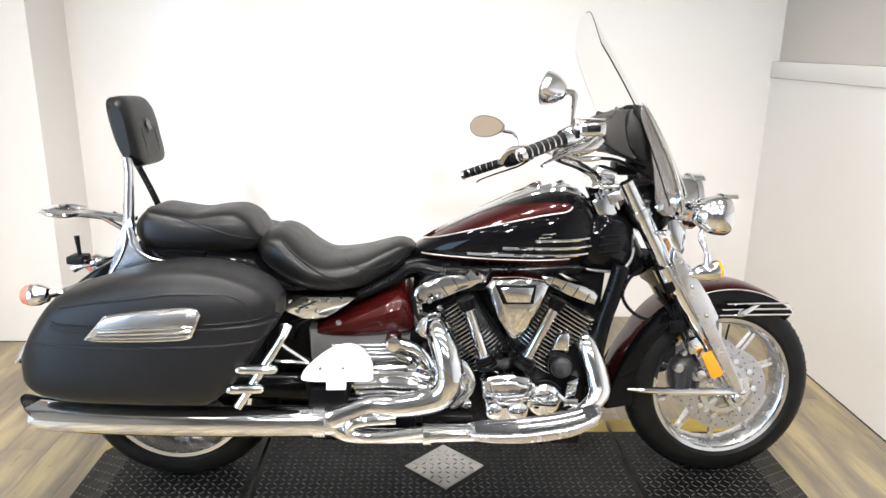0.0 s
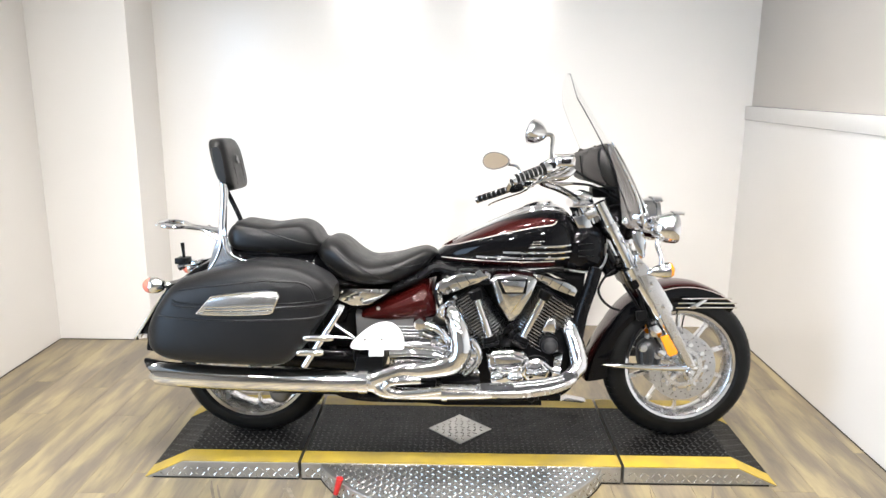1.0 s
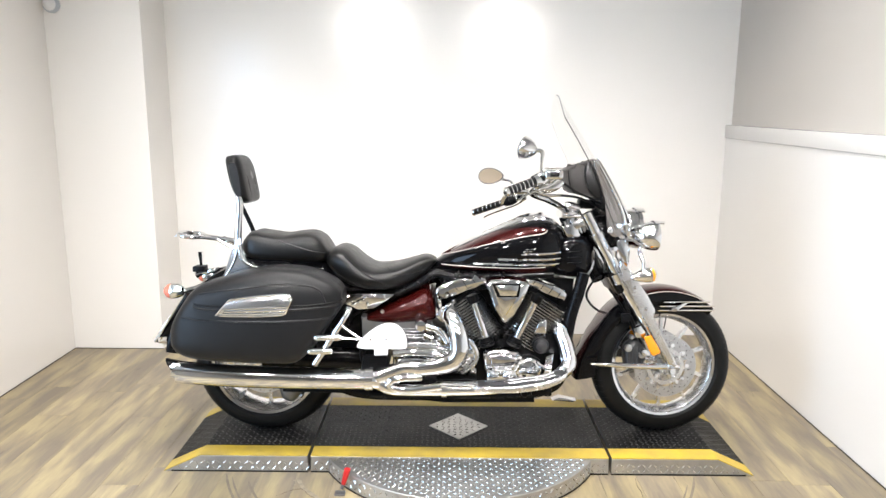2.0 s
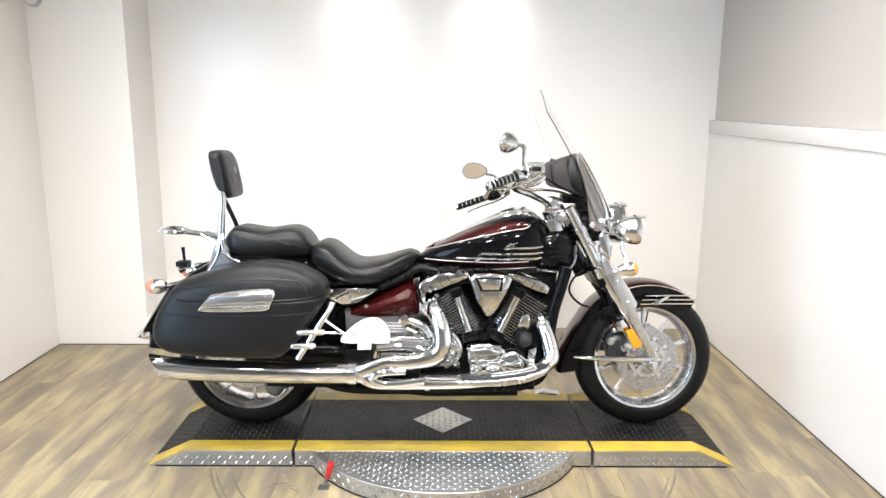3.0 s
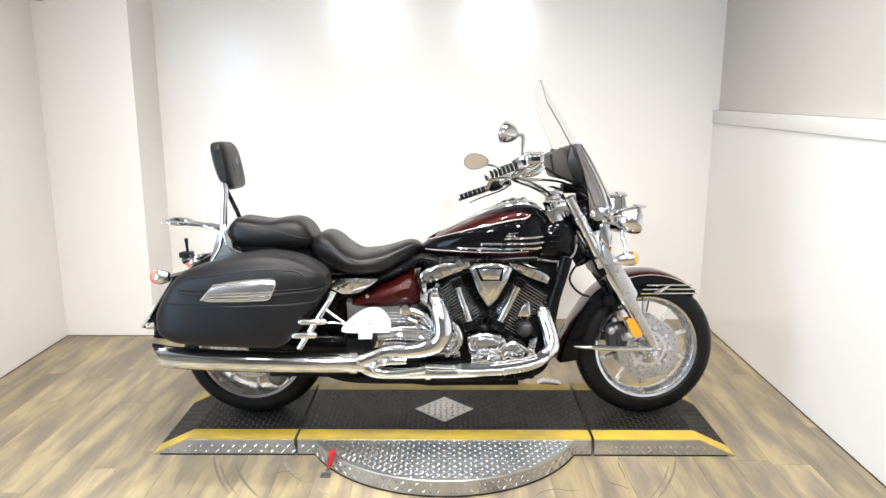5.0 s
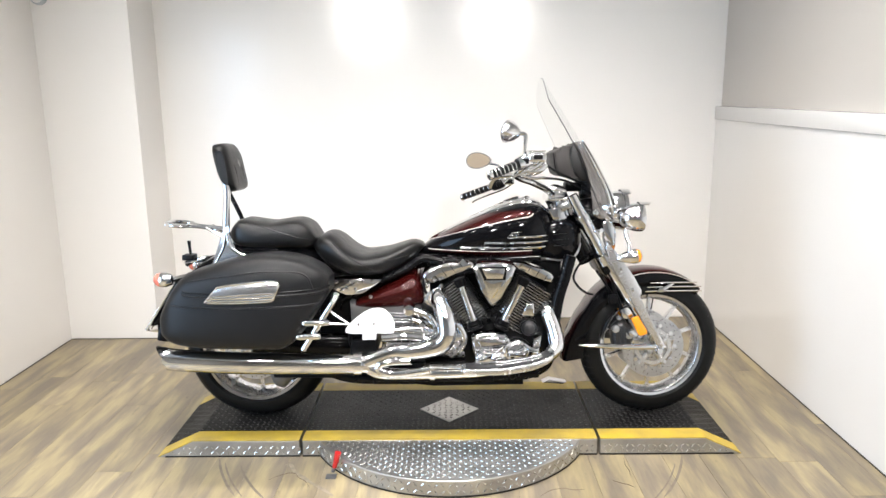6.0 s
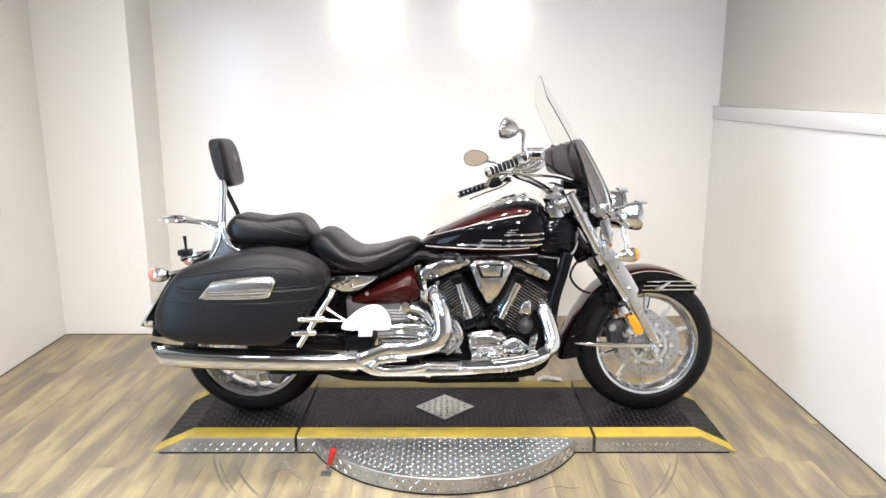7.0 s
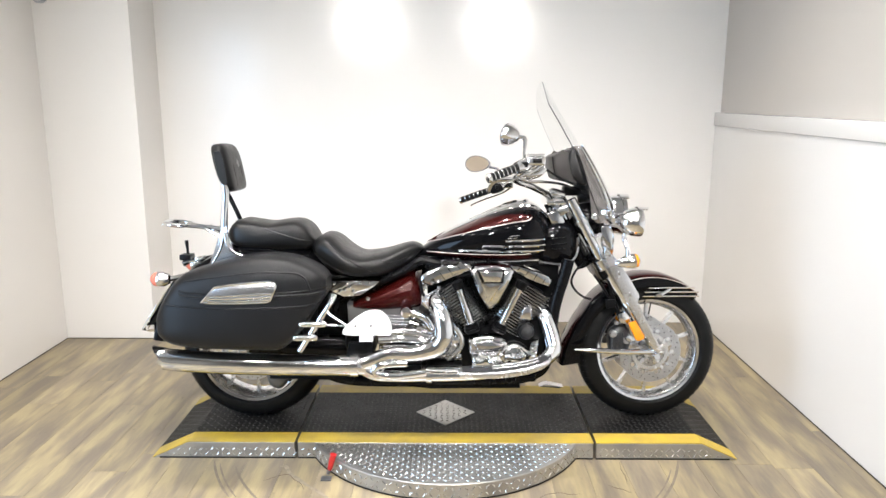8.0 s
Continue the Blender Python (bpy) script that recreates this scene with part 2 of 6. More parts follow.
def lathe(profile, centre=(0, 0, 0), axis=(0, 1, 0), steps=40, bm=None, closed=False):
    """Turns a profile of (distance along the axis, radius) round an axis."""
    k = Vector(axis).normalized()
    u = k.cross(Vector((0, 0, 1)) if abs(k.z) < 0.9 else Vector((1, 0, 0))).normalized()
    v = k.cross(u)
    own = bmesh.new()
    loops = [[Vector(centre) + k * a + r * (u * math.cos(2 * math.pi * s / steps) + v * math.sin(2 * math.pi * s / steps)) for s in range(steps)] for a, r in profile]
    rings(own, loops, cap=not closed, closed=closed)
    return merge(bm, own)


def slab(outline, y0, y1, bevel=0.004, seg=2, n=0, bm=None):
    """A plate cut to an outline of (x, z), from y0 to y1, with rounded rims."""
    pts = spline(outline, n, closed=True) if n else outline
    own = bmesh.new()
    front = [own.verts.new((p[0], y0, p[1])) for p in pts]
    back = [own.verts.new((p[0], y1, p[1])) for p in pts]
    own.faces.new(front), own.faces.new(back)
    for i in range(len(pts)):
        j = (i + 1) % len(pts)
        own.faces.new((front[i], front[j], back[j], back[i]))
    if bevel:
        rim = [e for e in own.edges if abs(e.verts[0].co.y - e.verts[1].co.y) < 1e-6]
        bmesh.ops.bevel(own, geom=rim, offset=bevel, segments=seg, affect="EDGES", profile=0.5, clamp_overlap=True)
    return merge(bm, own)


def hull(stations, power=2.5, sides=28, n=5, bm=None, dome=0.0):
    """A body laid along x: stations of (x, top, bottom, y centre, half width). dome rounds its ends."""
    line = spline(stations, n)
    own = bmesh.new()
    loops = []
    for s in line:
        x, top, bottom, yc, hw = s[:5]
        mid, h = (top + bottom) / 2, max(0.001, (top - bottom) / 2)
        loop = []
        for k in range(sides):
            a = 2 * math.pi * k / sides
            c, d = math.cos(a), math.sin(a)
            loop.append((x, yc + max(0.001, hw) * math.copysign(abs(c) ** (2 / power), c), mid + h * math.copysign(abs(d) ** (2 / power), d)))
        loops.append(loop)
    rings(own, loops)
    return merge(bm, own)


def hull_side(stations, power, x, z, out=0.001, side=-1):
    """The point on the side of such a body at x and z, lifted by out."""
    xs = [s[0] for s in stations]
    line = spline(stations, 8)
    lx = [s[0] for s in line]
    top, bottom, yc, hw = (float(np.interp(x, lx, [s[k] for s in line])) for k in range(1, 5))
    mid, h = (top + bottom) / 2, max(0.001, (top - bottom) / 2)
    f = min(0.999, abs((z - mid) / h))
    return (x, yc + side * (hw * (1 - f ** power) ** (1 / power) + out), z)


# ---- the bay: floor, walls, ceiling ----
XL, XR, YB, YF, TOP = -2.32, 1.68, 1.57, -6.6, 3.0
STEP_X, STEP_Y = -1.78, 1.21


def setting(name, bm, material, label, category="wall", smooth=0):
    return tagged(part(name, bm, material, None, "", smooth), label, category, kind="structure")


setting("wall_back", box(STEP_X, XR + 0.12, YB, YB + 0.12, 0, TOP), WALL_PAINT, "smooth white painted wall behind the motorcycle")
setting("wall_step", box(XL - 0.12, STEP_X, STEP_Y, YB + 0.12, 0, TOP), WALL_PAINT, "white painted wall that stands forward of the back wall")
setting("wall_left", box(XL - 0.12, XL, -1.3, STEP_Y - 0.001, 0, TOP), WALL_PAINT, "plain white painted side wall")
setting("wall_right", box(XR, XR + 0.12, -3.6, YB - 0.001, 0, 1.283), WALL_PAINT, "white painted lower side wall beneath a ledge")
setting("wall_right_upper", box(XR + 0.03, XR + 0.15, -3.6, YB - 0.001, 1.365, TOP), UPPER_DIM_PAINT, "painted upper side wall above the ledge, its dim light put in as beige")
setting("trim_ledge", box(XR - 0.01, XR + 0.14, -3.6, YB - 0.002, 1.284, 1.364, 0.006), WALL_PAINT, "white painted wooden ledge along the side wall", "trim", 35)
setting("wall_front", box(XL - 0.12, XR + 0.15, YF - 0.12, YF, 0, TOP), DARK_WALL, "plain pale wall that closes the shop behind the camera")
setting("wall_shop_left", box(XL - 0.12, XL, YF, -3.601, 0, TOP), DARK_WALL, "plain pale side wall of the shop")
setting("wall_shop_doorside", box(XL - 0.12, XL, -3.6, -2.7, 0, TOP), DARK_WALL, "plain pale side wall beside the open doorway")
setting("wall_shop_lintel", box(XL - 0.12, XL, -2.699, -1.301, 2.2, TOP), DARK_WALL, "plain pale wall above the open doorway")
setting("wall_shop_right", box(XR, XR + 0.15, YF, -3.601, 0, TOP), DARK_WALL, "plain pale side wall of the shop")
setting("ceiling", box(XL - 0.12, XR + 0.15, YF - 0.12, YB + 0.12, TOP, TOP + 0.1), CEILING_PAINT, "plain dull grey ceiling over the bay", "ceiling")

SEAM = mat("dark_floor_seam", (0.05, 0.042, 0.034), 0.8, spot=0.4, scale=5)
setting("trim_floor_seam_right", box(XR - 0.0035, XR - 0.0005, -3.6, YB - 0.004, 0.0002, 0.005), SEAM, "thin dark gap along the foot of the wall", "trim")
setting("trim_floor_seam_left", box(XL + 0.0005, XL + 0.003, -1.3, STEP_Y - 0.004, 0.0002, 0.004), SEAM, "thin dark gap along the foot of the wall", "trim")
setting("trim_floor_seam_step", box(XL + 0.0035, STEP_X, STEP_Y - 0.0035, STEP_Y - 0.0005, 0.0002, 0.004), SEAM, "thin dark gap along the foot of the wall", "trim")

floor = thing("floor", "light oak vinyl plank floor with grey-brown grain", "floor", kind="structure")
part("subfloor", box(XL - 0.12, XR + 0.12, YF - 0.12, YB + 0.12, -0.12, -0.004), mat("dark_subfloor", (0.07, 0.05, 0.035), 0.8), floor, smooth=0)
PW, PL = 0.152, 1.22


def floor_planks():
    rnd = random.Random(4)
    whole = None
    rows = math.ceil((XR - XL) / PW)
    for i in range(rows):
        x0 = XL + i * PW
        w = min(PW, XR - x0)
        y = YF - rnd.random() * PL
        while y < YB:
            y0, y1 = max(y, YF), min(y + PL, YB if x0 > STEP_X - PW else STEP_Y + 0.1)
            y += PL
            if y1 - y0 < 0.02:
                continue
            full = abs(y1 - y0 - PL) < 1e-6 and abs(w - PW) < 1e-6
            if full and whole:
                ob = new("plank", whole)
                ob.parent = floor
            else:
                ob = part("plank", box(0.0003, w - 0.0003, 0.0003, y1 - y0 - 0.0003, -0.004, 0, 0.0008, 1), PLANK, floor, smooth=0)
                if full:
                    whole = ob.data
            ob.location = (x0, y0, 0)


# ---- ceiling lamps ----
BULB = glowing("lamp_glow", (1.0, 0.96, 0.9), 4)
LAMP_BODY = mat("white_lamp_body", (0.8, 0.8, 0.8), 0.4)


def downlight():
    t = thing("ceiling_downlight", "round white ceiling downlight that is lit", "lamp", group="downlights over the bay")
    part("trim_ring", lathe([(0, 0.095), (0, 0.12), (0.012, 0.12), (0.02, 0.1), (0.02, 0.095)], axis=(0, 0, -1), steps=24, closed=True), LAMP_BODY, t)
    part("lens", lathe([(0.004, 0.094), (0.012, 0.09)], axis=(0, 0, -1), steps=24), BULB, t)
    return t


first_lamp = downlight()
first_lamp.location = (*LAMP_SPOTS[0], TOP)
# These copies include the added row at -4.6.
for spot in LAMP_SPOTS[1:]:
    copy_thing(first_lamp, pose(*spot, TOP))


def work_lamp(spot):
    """A square lamp head hung from the ceiling on a pole."""
    t = thing("work_lamp", "square white lamp head hung on a pole behind the camera", "lamp", look(spot, (spot[0], 1.5, 0.35)), group="work lamps")
    part("housing", box(-0.16, 0.16, -0.16, 0.16, 0.02, 0.1, 0.012), LAMP_BODY, t)
    part("lens", box(-0.14, 0.14, -0.14, 0.14, 0.006, 0.019, 0.003), BULB_SOFT, t)
    part("pole", tube([(0, 0.0, 0.09), (0, 0.2, 0.14), (0, 0.57, 0.26)], 0.012, 10, 4), LAMP_BODY, t)


BULB_SOFT = glowing("work_lamp_glow", (1.0, 0.97, 0.93), 2)
for spot in WORK_SPOTS:
    work_lamp(spot)

# ---- small fixture high on the wall ----
fixture = thing("wall_sensor", "small grey round sensor high on the white wall", "sensor")
part("base", lathe([(0, 0.045), (0.02, 0.045), (0.03, 0.038)], (-2.266, STEP_Y - 0.001, 2.008), (0, -1, 0), 24), mat("pale_grey_plastic", (0.5, 0.53, 0.57), 0.4), fixture)
part("dome", lathe([(0.028, 0.036), (0.045, 0.03), (0.058, 0.016), (0.061, 0.002)], (-2.266, STEP_Y - 0.001, 2.008), (0, -1, 0), 24), LAMP_BODY, fixture)


# ---- the turntable platform ----
PY0, PY1, PZ = -0.287, 0.309, 0.07
HX0, HX1, SX = -1.2, 1.2, 0.605


def lozenges(spots, z, length, width, height, bm):
    """Raised tread marks: spots of (x, y, angle), on a level plate, or given a frame of three vectors."""
    for o, along, across, up in spots:
        o, along, across, up = (Vector(v) for v in (o, along, across, up))
        tip = [bm.verts.new(o + along * length), bm.verts.new(o + across * width), bm.verts.new(o - along * length), bm.verts.new(o - across * width)]
        crest = [bm.verts.new(o + along * length * 0.55 + up * height), bm.verts.new(o - along * length * 0.55 + up * height)]
        bm.faces.new((tip[0], tip[1], crest[1], crest[0]))
        bm.faces.new((tip[1], tip[2], crest[1]))
        bm.faces.new((tip[2], tip[3], crest[0], crest[1]))
        bm.faces.new((tip[3], tip[0], crest[0]))


def tread(inside, x0, x1, y0, y1, place, pitch=0.024):
    """Rows of marks that turn by a quarter from one to the next."""
    spots = []
    for i in range(int((x1 - x0) / pitch) + 1):
        for j in range(int((y1 - y0) / pitch) + 1):
            x, y = x0 + (i + 0.5) * pitch, y0 + (j + 0.5) * pitch
            if not inside(x, y):
                continue
            a = radians(45 if (i + j) % 2 else -45)
            c, s = math.cos(a), math.sin(a)
            spots.append((place(x, y), place(c, s, True), place(-s, c, True), place(0, 0, True, True)))
    return spots


def level(z):
    def place(x, y, way=False, up=False):
        return (0, 0, 1) if up else ((x, y, 0) if way else (x, y, z))
    return place


def upright(y):
    def place(x, z, way=False, up=False):
        return (0, -1, 0) if up else ((x, 0, z) if way else (x, y, z))
    return place


# Shadow line under the platform and turntable, put in as dark strips.
BASE_SHADE = mat("dark_base_shade", (0.012, 0.011, 0.01), 0.7, spot=0.3)


def deck(x0, x1, slope, name, label):
    """One length of the platform; slope is -1 or 1 where that end ramps down to the floor, else 0."""
    t = thing(name, label, "platform", group="platform sections")
    run = 0.15
    if slope:
        out = x1 if slope > 0 else x0
        prof = [(x0 if slope > 0 else x1, 0.0), (out, 0.0), (out - slope * run, PZ), (x0 if slope > 0 else x1, PZ)]
    else:
        prof = [(x0, 0), (x1, 0), (x1, PZ), (x0, PZ)]
    part("body", slab(prof, PY0, PY1, 0.002, 1), TREAD_ALLOY, t, smooth=0)

    part("base_gap", box(x0 + (0.03 if slope < 0 else 0.0), x1 - (0.03 if slope > 0 else 0.0), PY0 - 0.0016, PY0 + 0.002, 0.0004, 0.0065), BASE_SHADE, t, "dark strip for the shadow line along the foot of the skirt", smooth=0)

    def top(x):
        if slope > 0:
            return min(PZ, (x1 - x) / run * PZ)
        if slope < 0:
            return min(PZ, (x - x0) / run * PZ)
        return PZ

    def skin(ya, yb, lift, nm, material, lbl):
        bm = bmesh.new()
        xs = sorted({x0, x1, x1 - run if slope > 0 else x0, x0 + run if slope < 0 else x1})
        lo = [[(x, ya, top(x) + 0.0006), (x, yb, top(x) + 0.0006), (x, yb, top(x) + lift), (x, ya, top(x) + lift)] for x in xs]
        rings(bm, lo)
        part(nm, bm, material, t, lbl, smooth=0)

    skin(PY0 + 0.086, PY1 - 0.09, 0.003, "black_deck", TREAD_BLACK, "black painted tread plate")
    skin(PY0, PY0 + 0.0855, 0.0035, "yellow_border", YELLOW, "worn yellow painted edge strip")
    skin(PY1 - 0.0895, PY1, 0.0035, "yellow_border", YELLOW, "worn yellow painted edge strip")
    bm = bmesh.new()
    flat = [s for s in tread(lambda x, y: True, x0 + 0.01, x1 - 0.025, PY0 + 0.09, PY1 - 0.105, level(0), 0.0225)]
    spots = []
    for o, a, c, u in flat:
        if abs(o[0]) < 0.15 and abs(o[0]) + abs(o[1]) < 0.15:
            continue
        z = top(o[0]) + 0.0028
        tilt = -slope * PZ / run if (slope and z < PZ - 0.001) else 0.0
        spots.append(((o[0], o[1], z), (a[0], a[1], a[0] * tilt), (c[0], c[1], c[0] * tilt), u))
    lozenges(spots, 0, 0.0118, 0.0038, 0.0022, bm)
    tagged(part("raised_tread", bm, DECK_CREST, t, smooth=0), kind="stuff")
    bm = bmesh.new()
    lozenges(tread(lambda x, z: z < top(x) - 0.012, x0 + 0.01, x1 - 0.01, 0.006, PZ - 0.004, upright(PY0 - 0.0004), 0.0225), 0, 0.0125, 0.0026, 0.0024, bm)
    tagged(part("skirt_tread", bm, TREAD_CREST, t, smooth=0), kind="stuff")
    return t


deck(-SX + 0.004, SX + 0.004, 0, "platform_deck", "black tread plate platform with yellow edges and aluminium skirt")
deck(HX0, -SX - 0.008, -1, "platform_ramp", "black tread plate ramp section with yellow edges sloping to the floor")
deck(SX + 0.016, HX1, 1, "platform_ramp", "black tread plate ramp section with yellow edges sloping to the floor")

table = thing("turntable", "round aluminium tread plate turntable beneath the platform", "turntable")
TR, TC = 0.605, (0.005, 0.0)


def turntable():
    bm = lathe([(0.002, TR - 0.02), (0.002, TR), (PZ - 0.006, TR), (PZ - 0.003, TR - 0.003), (PZ - 0.003, TR - 0.02)], (*TC, 0), (0, 0, 1), 96)
    for v in bm.verts:
        v.co.y = min(v.co.y, PY0 + 0.03)
    part("disc", bm, TREAD_ALLOY, table, smooth=30)
    bm = lathe([(0.0004, TR - 0.01), (0.0004, TR + 0.0016), (0.0065, TR + 0.0016), (0.0065, TR - 0.01)], (*TC, 0), (0, 0, 1), 96, closed=True)
    for v in bm.verts:
        v.co.y = min(v.co.y, PY0 + 0.025)
    part("base_ring", bm, BASE_SHADE, table, "dark strip for the shadow line along the foot of the rim", smooth=0)
    bm = bmesh.new()
    lozenges(tread(lambda x, y: math.hypot(x - TC[0], y) < TR - 0.016, -TR, TR, -TR, PY0 - 0.01, level(PZ - 0.0032), 0.0205), 0, 0.0132, 0.0028, 0.0026, bm)
    count = int(math.pi * TR / 0.026)
    spots = []
    for i in range(count):
        a = math.pi + math.pi * (i + 0.5) / count
        out, along = Vector((math.cos(a), math.sin(a), 0)), Vector((-math.sin(a), math.cos(a), 0))
        p = Vector((*TC, 0)) + out * (TR + 0.0003)
        if p.y > PY0 - 0.008:
            continue
        for j in range(2):
            w = 1 if (i + j) % 2 else -1
            d, e = (along * w + Vector((0, 0, 1))).normalized(), (along * -w + Vector((0, 0, 1))).normalized()
            spots.append((p + Vector((0, 0, 0.02 + 0.027 * j)), d, e, out))
    lozenges(spots, 0, 0.0128, 0.0027, 0.0024, bm)
    tagged(part("raised_tread", bm, TREAD_CREST, table, smooth=0), kind="stuff")


turntable()

badge = thing("diamond_plate", "square aluminium tread plate patch set diagonally on the deck", "metal plate")
bm = bmesh.new()
rings(bm, [[(-0.131, 0, PZ + 0.0032), (0, -0.131, PZ + 0.0032), (0.131, 0, PZ + 0.0032), (0, 0.131, PZ + 0.0032)], [(-0.131, 0, PZ + 0.006), (0, -0.131, PZ + 0.006), (0.131, 0, PZ + 0.006), (0, 0.131, PZ + 0.006)]])
for v in bm.verts:
    v.co.x += 0.004
part("plate", bm, TREAD_ALLOY, badge, smooth=0)
bm = bmesh.new()
lozenges(tread(lambda x, y: abs(x - 0.004) + abs(y) < 0.112, -0.13, 0.13, -0.13, 0.13, level(PZ + 0.0059), 0.026), 0, 0.0125, 0.004, 0.0016, bm)
tagged(part("raised_tread", bm, TREAD_CREST, badge, smooth=0), kind="stuff")


# ---- the motorcycle: leaning a little on its stand, its front wheel turned away ----
bike = thing("motorcycle", "black and maroon touring cruiser motorcycle with chrome engine and saddlebags", "motorcycle", pose(0, 0, PZ + 0.004, -4, 0, 0))
HEAD = Vector((0.487, 0, 0.8964))
STEER = Matrix.Translation(HEAD) @ Matrix.Rotation(radians(3), 4, Vector((-math.sin(radians(32)), 0, math.cos(radians(32))))) @ Matrix.Translation(-HEAD)


def on_bike(name, bm, material, label="", parent=None, smooth=35):
    return part(name, bm, material, parent or bike, label, smooth)


def on_fork(name, bm, material, label="", parent=None, smooth=35):
    """A part that turns with the front wheel."""
    return part(name, bm, material, parent or bike, label, smooth, None if parent else STEER)


def arm(a, b, w0, w1, t0, t1, axis=(0, 1, 0), bm=None):
    """A tapering bar with rounded edges from a to b: half widths across, half thickness along the axis."""
    a, b, k = Vector(a), Vector(b), Vector(axis)
    way = (b - a).normalized()
    side = way.cross(k).normalized()
    own = bmesh.new()
    loops = []
    for p, w, t in ((a, w0, t0), (b, w1, t1)):
        loops.append([p + side * (w * cx) + k * (t * cy) for cx, cy in ((-1, -0.5), (-0.7, -1), (0.7, -1), (1, -0.5), (1, 0.5), (0.7, 1), (-0.7, 1), (-1, 0.5))])
    rings(own, loops)
    return merge(bm, own)


def wheel(name, centre, R, half, rim_r, rim_half, spokes, put, label):
    """Tyre with tread grooves, rim, spokes, hub and two drilled brake discs."""
    cx, cz = centre
    prof = []
    for k in range(25):
        a = math.pi * k / 24
        prof.append((-half * math.cos(a), rim_r + 0.004 + (R - rim_r - 0.004) * math.sin(a) ** 0.8))
    prof += [(half * 0.8, rim_r - 0.012), (-half * 0.8, rim_r - 0.012)]
    w = put(name, lathe(prof, (cx, 0, cz), steps=96, closed=True), RUBBER, label)
    # tread: slanted shallow ribs over the crown
    bm = bmesh.new()
    for i in range(64):
        for s in (-1, 1):
            a = 2 * math.pi * (i + (0.5 if s > 0 else 0)) / 64
            pts = []
            for f in (0.12, 0.5, 0.85):
                ang = a + 0.07 * f
                yy = s * half * f
                kk = math.acos(max(-1, min(1, -yy / half)))
                rr = rim_r + 0.004 + (R - rim_r - 0.004) * math.sin(kk) ** 0.8
                pts.append((cx + (rr + 0.0002) * math.cos(ang), yy, cz + (rr + 0.0002) * math.sin(ang)))
            tube(pts, [0.002, 0.0028, 0.0012], 4, 2, bm)
    tagged(put("tread_relief", bm, DARK_PLASTIC, "", w, 0), kind="stuff")
    rim = lathe([(-rim_half, rim_r + 0.006), (-rim_half - 0.004, rim_r - 0.002), (-rim_half + 0.004, rim_r - 0.016), (-rim_half * 0.55, rim_r - 0.03), (0, rim_r - 0.036), (rim_half * 0.55, rim_r - 0.03), (rim_half - 0.004, rim_r - 0.016), (rim_half + 0.004, rim_r - 0.002), (rim_half, rim_r + 0.006), (0, rim_r - 0.012)], (cx, 0, cz), steps=80, closed=True)
    r = put("rim", rim, ALLOY, "cast alloy rim with a bright lip", w)
    put("rim_lip", lathe([(-rim_half - 0.003, rim_r + 0.002), (-rim_half - 0.0065, rim_r), (-rim_half - 0.004, rim_r - 0.017), (-rim_half + 0.002, rim_r - 0.02)], (cx, 0, cz), steps=80, closed=True), CHROME, "polished rim lip", w)
    put("hub", lathe([(-0.062, 0.012), (-0.062, 0.03), (-0.05, 0.042), (0, 0.05), (0.05, 0.042), (0.062, 0.03), (0.062, 0.012)], (cx, 0, cz), steps=28), ALLOY, "", w)
    for i in range(spokes):
        a = 2 * math.pi * (i + 0.5) / spokes
        c, s = math.cos(a), math.sin(a)
        put("spoke", arm((cx + 0.04 * c, 0, cz + 0.04 * s), (cx + (rim_r - 0.026) * c, -0.004, cz + (rim_r - 0.026) * s), 0.01, 0.007, 0.02, 0.013), ALLOY, "", w)
    return w


def disc(y, centre, r, put, parent):
    cx, cz = centre
    ring = lathe([(y - 0.0025, r * 0.68), (y - 0.0025, r), (y + 0.0025, r), (y + 0.0025, r * 0.68)], (cx, 0, cz), steps=64, closed=True)
    d = put("brake_disc", ring, STEEL, "drilled steel brake disc", parent)
    bm = bmesh.new()
    for i in range(40):
        a = 2 * math.pi * i / 40
        rr = r * (0.76, 0.84, 0.92)[i % 3]
        lathe([(y - 0.0031, 0.0025), (y + 0.0031, 0.0025)], (cx + rr * math.cos(a), 0, cz + rr * math.sin(a)), steps=8, bm=bm)
    tagged(put("drilled_pattern", bm, DARK_PLASTIC, "", d), kind="stuff")
    for i in range(5):
        a = 2 * math.pi * i / 5 + 0.3
        c, s = math.cos(a), math.sin(a)
        put("carrier_arm", arm((cx + 0.04 * c, y + 0.003, cz + 0.04 * s), (cx + r * 0.72 * c, y, cz + r * 0.72 * s), 0.012, 0.01, 0.003, 0.003), ALLOY, "", d)
    put("carrier_ring", lathe([(y - 0.004, r * 0.48), (y - 0.004, r * 0.6), (y + 0.002, r * 0.6), (y + 0.002, r * 0.48)], (cx, 0, cz), steps=48, closed=True), ALLOY, "silver disc carrier ring", d)
    bm = bmesh.new()
    for i in range(10):
        a = 2 * math.pi * i / 10
        lathe([(y - 0.0065, 0.005), (y - 0.0065, 0.009), (y, 0.009)], (cx + r * 0.7 * math.cos(a), 0, cz + r * 0.7 * math.sin(a)), steps=10, bm=bm)
    tagged(put("rivet_ring", bm, CHROME, "", d), kind="stuff")
    return d


